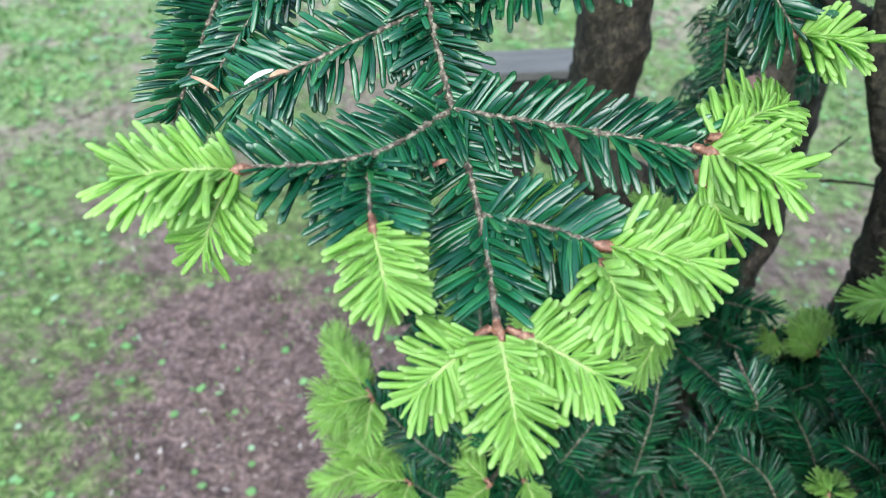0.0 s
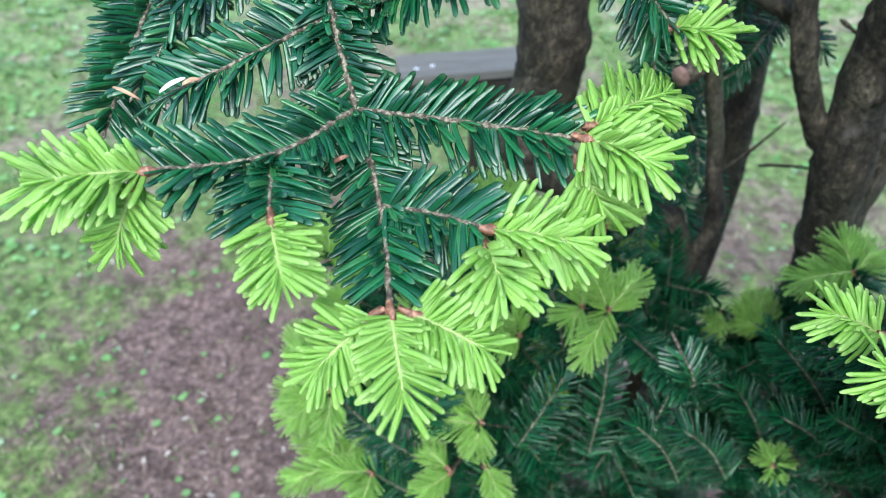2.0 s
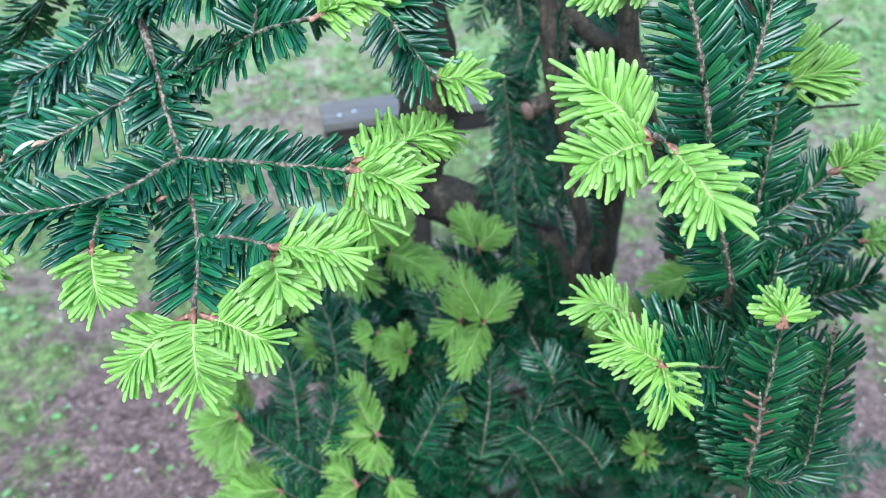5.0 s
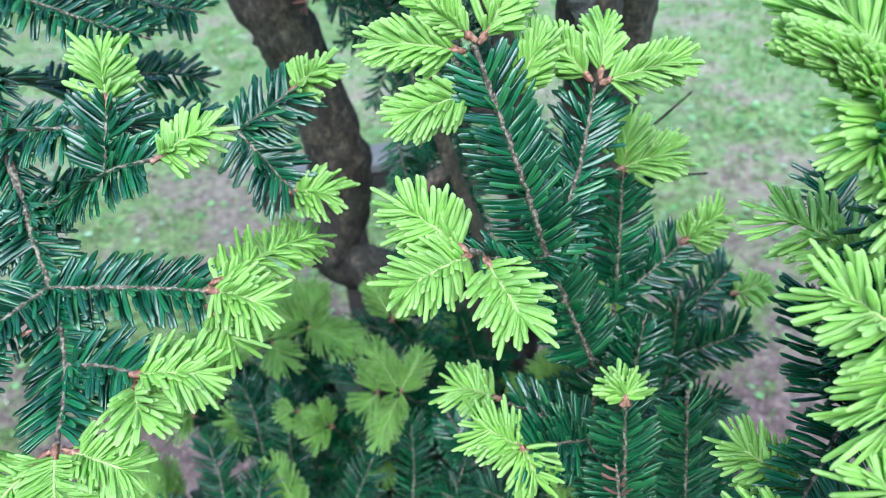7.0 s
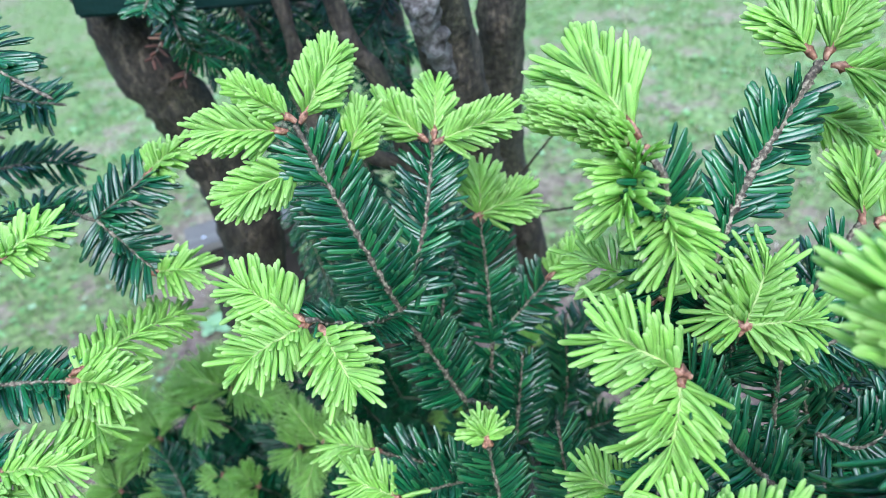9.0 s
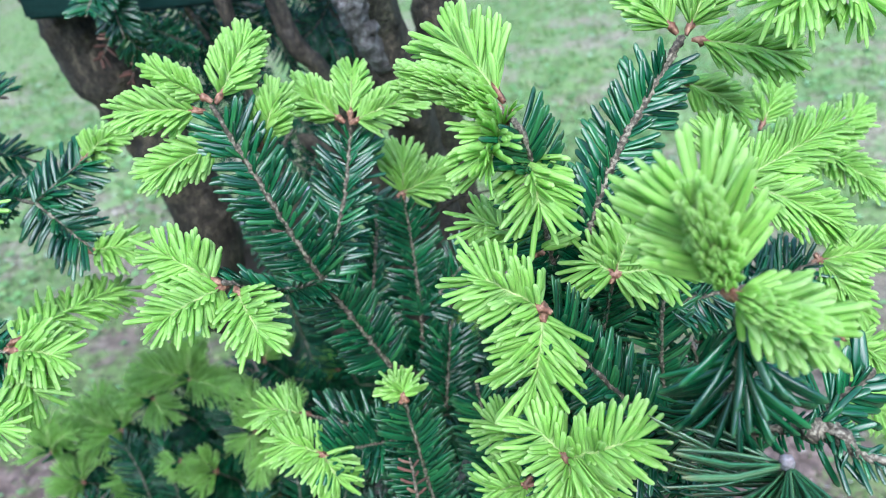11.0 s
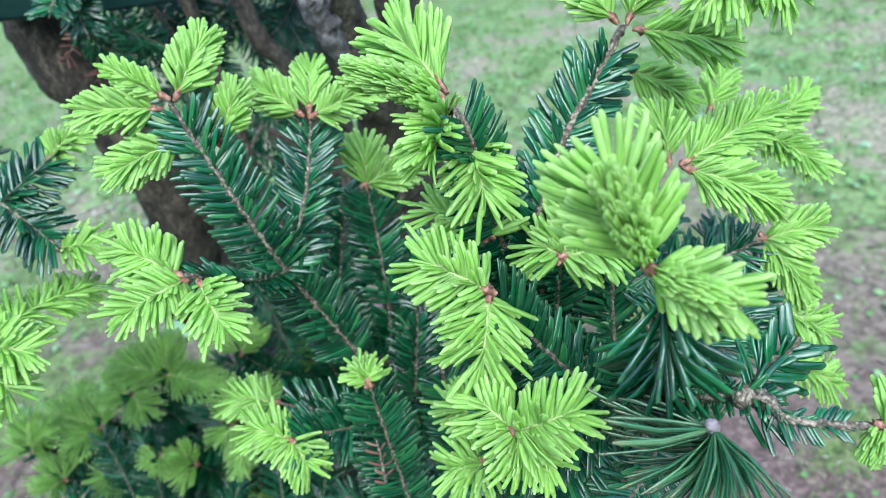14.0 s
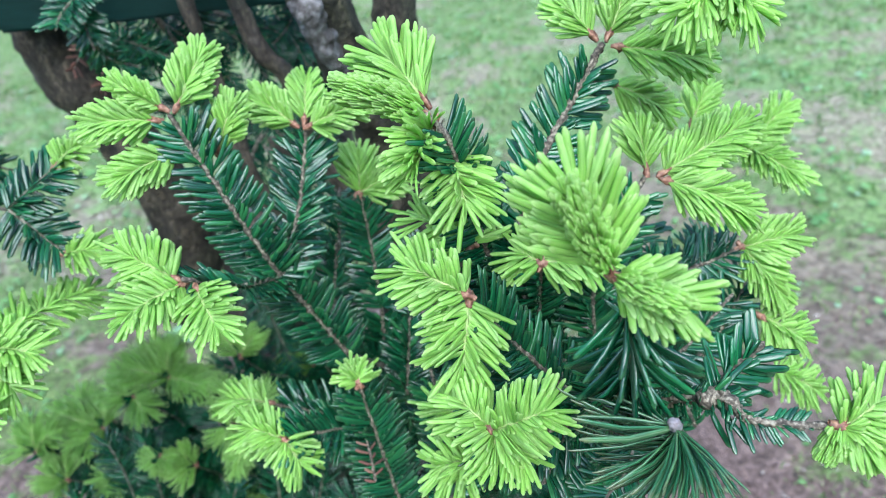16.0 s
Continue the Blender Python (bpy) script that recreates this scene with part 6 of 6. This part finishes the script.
# shaded sprays between the stems
shaded = bough("shaded fir branch with dark sprays between the stems", [(0.310, 0.680, 1.000), (0.300, 0.660, 1.080), (0.303, 0.681, 1.107)], 0.005, 0.0015)
twig(shaded, [(0.252, 0.692, 1.151), (0.256, 0.643, 1.137), (0.259, 0.621, 1.108)], 0.002, 0.0012, n=(0, -0.8, 0.5), fine=False, density=850, L=0.023)
twig(shaded, [(0.294, 0.742, 1.184), (0.297, 0.691, 1.168), (0.300, 0.668, 1.139)], 0.002, 0.0012, n=(0, -0.8, 0.5), fine=False, density=850, L=0.023)
twig(shaded, [(0.336, 0.780, 1.203), (0.339, 0.730, 1.188), (0.341, 0.708, 1.161)], 0.002, 0.0012, n=(0, -0.8, 0.5), fine=False, density=850, L=0.023)
twig(shaded, [(0.280, 0.720, 1.091), (0.285, 0.673, 1.079), (0.288, 0.650, 1.051)], 0.002, 0.0012, n=(0, -0.8, 0.5), fine=False, density=850, L=0.023)
twig(shaded, [(0.307, 0.689, 1.150), (0.313, 0.642, 1.139), (0.319, 0.621, 1.113)], 0.002, 0.0012, n=(0, -0.8, 0.5), fine=False, density=850, L=0.023)
twig(shaded, [(0.350, 0.721, 1.161), (0.350, 0.671, 1.146), (0.350, 0.648, 1.117)], 0.002, 0.0012, n=(0, -0.8, 0.5), fine=False, density=850, L=0.023)
twig(shaded, [(0.285, 0.676, 1.068), (0.298, 0.634, 1.063), (0.310, 0.616, 1.041)], 0.002, 0.0012, n=(0, -0.8, 0.5), fine=False, density=850, L=0.023)
twig(shaded, [(0.349, 0.702, 1.073), (0.351, 0.654, 1.060), (0.354, 0.631, 1.030)], 0.002, 0.0012, n=(0, -0.8, 0.5), fine=False, density=850, L=0.023)
twig(shaded, [(0.235, 0.655, 1.102), (0.240, 0.612, 1.095), (0.241, 0.593, 1.072)], 0.002, 0.0012, n=(0, -0.8, 0.5), fine=False, density=850, L=0.023)
twig(shaded, [(0.306, 0.724, 1.162), (0.286, 0.686, 1.160), (0.266, 0.674, 1.145)], 0.002, 0.0012, n=(0, -0.8, 0.5), fine=False, density=850, L=0.023)
twig(shaded, [(0.339, 0.731, 1.141), (0.320, 0.688, 1.134), (0.300, 0.672, 1.112)], 0.002, 0.0012, n=(0, -0.8, 0.5), fine=False, density=850, L=0.023)
twig(side, [(0.331, 0.168, 1.252), (0.333, 0.176, 1.265), (0.334, 0.185, 1.279)], 0.0015, 0.001, n=(0, -0.75, 0.66), dead=True, density=50, L=0.010, w=0.0022)

# dark filling boughs of the skirt
fill = np.random.default_rng(21)
for k in range(34):
    p2 = np.array([fill.uniform(-0.02, 0.52), fill.uniform(0.40, 0.66), fill.uniform(0.42, 0.95)])
    if k >= 26:
        p2 = np.array([fill.uniform(-0.01, 0.2), fill.uniform(0.58, 0.72), fill.uniform(0.85, 1.0)])
    p2[2] = min(p2[2], 0.87 - 0.7 * (0.52 - p2[1])) - 0.25 * max(0.0, 0.12 - p2[0])
    root = np.array([0.36 + 0.04 * fill.standard_normal(), 0.69, p2[2] - fill.uniform(0.0, 0.15)])
    out = unit(p2 - root)
    p1 = root + (p2 - root) * 0.45 + np.array([0, 0, -0.01])
    if p2[0] > 0.26 and k % 3:
        p2 = p2 + np.array([0.02, -0.05, 0.12])
        out = unit(p2 - root)
    low = bough("dark fir bough inside the skirt of the tree", [root, p1, p2], 0.005, 0.0012)
    side = np.cross(out, [0, 0, 1])
    twig(low, [p1, p2], 0.0024, 0.0015, fine=False, density=1000)
    for m_ in range(3):
        b = p1 + (p2 - p1) * (0.25 + m_ * 0.3)
        for h in (-1, 1):
            e = b + unit(out * 0.9 + h * side + 0.3 * fill.standard_normal(3)) * fill.uniform(0.06, 0.12)
            twig(low, [b, (b + e) / 2 + np.array([0, 0, 0.006]), e], 0.0018, 0.0012, fine=False, density=1000)

# dark sprays hanging behind the board and the stems
back = bough("shaded fir branch with dark needles and dead brown ends", [(0.16, 0.72, 1.72), (0.22, 0.78, 1.58), (0.30, 0.80, 1.50), (0.42, 0.82, 1.44)], 0.008, 0.003)
for p, e, dead in (((0.30, 0.80, 1.50), (0.27, 0.76, 1.38), False), ((0.38, 0.82, 1.46), (0.40, 0.80, 1.34), False), ((0.34, 0.81, 1.48), (0.46, 0.79, 1.40), False)):
    twig(back, [p, tuple((np.array(p) + np.array(e)) / 2 + np.array([0.01, -0.02, 0.0])), e], 0.002, 0.0014, n=(0, -0.8, 0.5), fine=False, dead=dead, density=260 if dead else 1100, L=0.018 if dead else 0.024)
mid_branch = bough("shaded fir branch between the stems", [(0.36, 0.72, 1.36), (0.32, 0.68, 1.34), (0.28, 0.62, 1.30)], 0.004, 0.001)
for p, e in (((0.26, 0.64, 1.31), (0.275, 0.60, 1.16)), ((0.27, 0.60, 1.18), (0.28, 0.58, 1.05)), ((0.26, 0.64, 1.28), (0.30, 0.60, 1.16))):
    twig(mid_branch, [p, e], 0.002, 0.0014, n=(0.2, -0.9, 0.3), fine=False)
for line_ in ([(0.47, 0.62, 1.20), (0.485, 0.54, 1.30), (0.512, 0.461, 1.397)], [(0.44, 0.52, 1.25), (0.46, 0.45, 1.32), (0.49, 0.38, 1.359)]):
    dead_twig(line_)

# dark sprays that fill the middle of the crown, close behind the leaders
for k in range(14):
    p2 = np.array([fill.uniform(0.43, 0.49), fill.uniform(0.33, 0.39), fill.uniform(0.90, 1.18)])
    root = np.array([0.50, 0.56, p2[2] - 0.16])
    out = unit(p2 - root)
    low = bough("dark fir branch in the middle of the crown", [root, (root + p2) / 2, p2], 0.005, 0.0022, 0.8)
    side = np.cross(out, [0, 0, 1])
    for m_ in range(2):
        b = root + (p2 - root) * (0.8 + m_ * 0.18)
        for h in (-1, 1):
            e = b + unit(out * 0.5 + h * side + np.array([0, 0, 0.8]) + 0.3 * fill.standard_normal(3)) * fill.uniform(0.05, 0.10)
            twig(low, [b, (b + e) / 2, e], 0.0018, 0.0012, n=(0, -0.8, 0.5), fine=False, density=900)

# an unseen crown overhead, added to shade the stems and skirt from the sky
for k in range(7):
    a = fill.uniform(0, 2 * np.pi)
    root = np.array([0.30 + 0.1 * fill.standard_normal(), 0.66 + 0.06 * fill.standard_normal(), fill.uniform(1.85, 2.15)])
    p2 = root + np.array([np.cos(a), 0.8 * np.sin(a), 0.1]) * fill.uniform(0.2, 0.42)
    low = bough("unseen upper fir bough with dark needles, added for its shade", [root, (root + p2) / 2 + np.array([0, 0, 0.03]), p2], 0.007, 0.0024)
    out = unit(p2 - root)
    side = np.cross(out, [0, 0, 1])
    for m_ in range(3):
        b = root + (p2 - root) * (0.35 + m_ * 0.3)
        for h in (-1, 1):
            e = b + unit(out * 0.9 + h * side) * fill.uniform(0.08, 0.15)
            twig(low, [b, (b + e) / 2, e], 0.0018, 0.0012, fine=False, density=700)


# the far flank of the skirt, low behind the upright stems
flank = np.random.default_rng(31)
for k in range(9):
    p2 = np.array([flank.uniform(0.46, 0.74), flank.uniform(0.44, 0.62), flank.uniform(0.55, 0.80)])
    root = np.array([0.50 + 0.03 * flank.standard_normal(), 0.70, p2[2] - flank.uniform(0.02, 0.15)])
    p1 = root + (p2 - root) * 0.45
    out = unit(p2 - root)
    side = np.cross(out, [0, 0, 1])
    low = bough("dark fir bough low on the skirt of the tree", [root, p1, p2], 0.005, 0.0012)
    twig(low, [p1, p2], 0.0024, 0.0015, fine=False, density=1000)
    for m_ in range(3):
        b = p1 + (p2 - p1) * (0.25 + m_ * 0.3)
        for h in (-1, 1):
            e = b + unit(out * 0.9 + h * side + 0.3 * flank.standard_normal(3)) * flank.uniform(0.06, 0.12)
            twig(low, [b, (b + e) / 2 + np.array([0, 0, 0.006]), e], 0.0018, 0.0012, fine=False, density=1000)


# the sawn face of the cut-off limb
cut_at, cut_way = np.array((0.281, 0.598, 1.267)), unit(np.subtract((0.281, 0.598, 1.267), (0.308, 0.618, 1.270)))
v, f = tube([cut_at - cut_way * 0.003, cut_at + cut_way * 0.001, cut_at + cut_way * 0.0025], 0.0095, 0.0092, 14, 0.001, 0.05, 0.0, seeds)
child("cut_face", mesh_of("cut_face", v, f, [CUT_WOOD]), stub, "pale pinkish sawn wood")


# ---- flakes caught on the needles ----
def flake(name, label, category, place, along, width, mat, up=(0, -0.4, 0.9)):
    """A dry curled bud scale."""
    d, n = np.array(along), unit(up)
    s = unit(np.cross(n, d)) * width
    rows = []
    for u in np.linspace(0, 1, 7):
        w = np.sin(np.pi * (0.12 + 0.8 * u)) ** 0.7
        for k in (-1, -0.4, 0.4, 1):
            rows.append(np.array(place) + d * u + s * w * k * 0.5 + n * (0.25 * width * k * k * w + 0.001 * np.sin(3 * u)))
    f = [(i * 4 + j, i * 4 + j + 1, i * 4 + j + 5, i * 4 + j + 4) for i in range(6) for j in range(3)]
    me = mesh_of(name, rows, f, [mat])
    ob = tagged(new(name, me), label, category, "dry scales on the fir branch")
    ob.modifiers.new("thick", "SOLIDIFY").thickness = 0.0004
    return ob

flake("pale_flake", "curled silvery bud scale lying on dark needles", "bud scale", (-0.0907, 0.3169, 1.3982), (0.0141, 0.0006, 0.0070), 0.0032, PALE_FLAKE)
flake("tan_flake", "curled tan bud scale lying on dark needles", "bud scale", (-0.0781, 0.3155, 1.4028), (0.0085, 0.0016, 0.0020), 0.0030, TAN_FLAKE)
flake("brown_flake", "narrow brown bud scale caught between needles", "bud scale", (-0.1246, 0.3412, 1.3896), (0.0142, -0.0045, -0.0053), 0.0024, TAN_FLAKE)
flake("orange_flake", "thin orange-brown bud scale lying along the twig", "bud scale", (0.081, 0.290, 1.390), (0.0121, -0.0049, 0.0021), 0.0028, TAN_FLAKE)
flake("grey_flake", "small grey-brown bud scale under the twig", "bud scale", (-0.004, 0.275, 1.382), (0.0079, 0.0024, 0.0029), 0.0026, BUD)


# ---- a broad-leaved weed in the lawn ----
def weed(place, size):
    ob = tagged(new("weed"), "low pale green broad-leaved weed in the lawn", "weed")
    ob.location = place
    rng = np.random.default_rng(8)
    for k in range(5):
        a = k * 1.26 + 0.3 * rng.random()
        rows = []
        for u in np.linspace(0, 1, 8):
            w = 0.36 * size * np.sin(np.pi * (0.08 + 0.86 * u)) ** 0.8
            for q_ in (-1, -0.5, 0, 0.5, 1):
                x, y, z = size * u, w * q_, size * (0.75 * u - 0.55 * u * u) + 0.12 * w * abs(q_)
                rows.append((x * np.cos(a) - y * np.sin(a), x * np.sin(a) + y * np.cos(a), z))
        f = [(i * 5 + j, i * 5 + j + 1, i * 5 + j + 6, i * 5 + j + 5) for i in range(7) for j in range(4)]
        child("leaf", mesh_of("leaf", rows, f, [WEED_LEAF]), ob)
    return ob


weed((-0.21, 2.38, -0.01), 0.085)


# ---- boards ----
def board(name, size, mat, parent, place, turn=(0, 0, 0), label=""):
    """A sawn board with eased, slightly uneven edges."""
    bm = bmesh.new()
    bmesh.ops.create_cube(bm, size=1.0)
    bmesh.ops.scale(bm, vec=size, verts=bm.verts)
    bmesh.ops.bevel(bm, geom=bm.edges, offset=min(size) * 0.12, segments=2, affect="EDGES")
    bmesh.ops.subdivide_edges(bm, edges=[e for e in bm.edges if e.calc_length() > 0.1], cuts=8)
    for v in bm.verts:
        v.co += Vector((0, 1, 1)) * 0.0015 * noise.noise(v.co * 9)
    me = bpy.data.meshes.new(name)
    bm.to_mesh(me)
    bm.free()
    me.materials.append(mat)
    ob = child(name, me, parent, label)
    ob.matrix_basis = pose(*place, *turn)
    return ob


rail = tagged(new("low_bench"), "weathered grey plank nailed on a shade-dark board and post", "bench")
rail.location = (0.185, 1.455, 0.0)
board("plank", (0.42, 0.12, 0.020), GREY_WOOD, rail, (0, 0, 0.890), (0, 0, 9))
# added under the plank: a dark board for its shaded front face
board("shaded_front", (0.415, 0.108, 0.052), DARK_WOOD, rail, (0, 0, 0.854), (0, 0, 9), "wooden board darkened as the plank's shaded front")
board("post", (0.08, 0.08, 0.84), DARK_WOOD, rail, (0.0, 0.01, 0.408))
bm = bmesh.new()
bmesh.ops.create_uvsphere(bm, u_segments=12, v_segments=6, radius=0.0055)
bmesh.ops.scale(bm, vec=(1, 1, 0.4), verts=bm.verts)
me = bpy.data.meshes.new("nail_head")
bm.to_mesh(me)
bm.free()
me.materials.append(STEEL)
for x, y in ((-0.165, -0.045), (-0.130, -0.030), (0.155, 0.035), (0.178, 0.062)):
    nail = child("nail_head", me, rail, "bright round nail head")
    nail.location = (x, y, 0.9005)

brace = tagged(new("green_board"), "dark green painted board nailed across the stems", "board")
brace.location = (0.29, 0.685, 1.572)
board("plank", (0.37, 0.026, 0.115), GREEN_PAINT, brace, (0, 0, 0), (0, 6.0, 0))
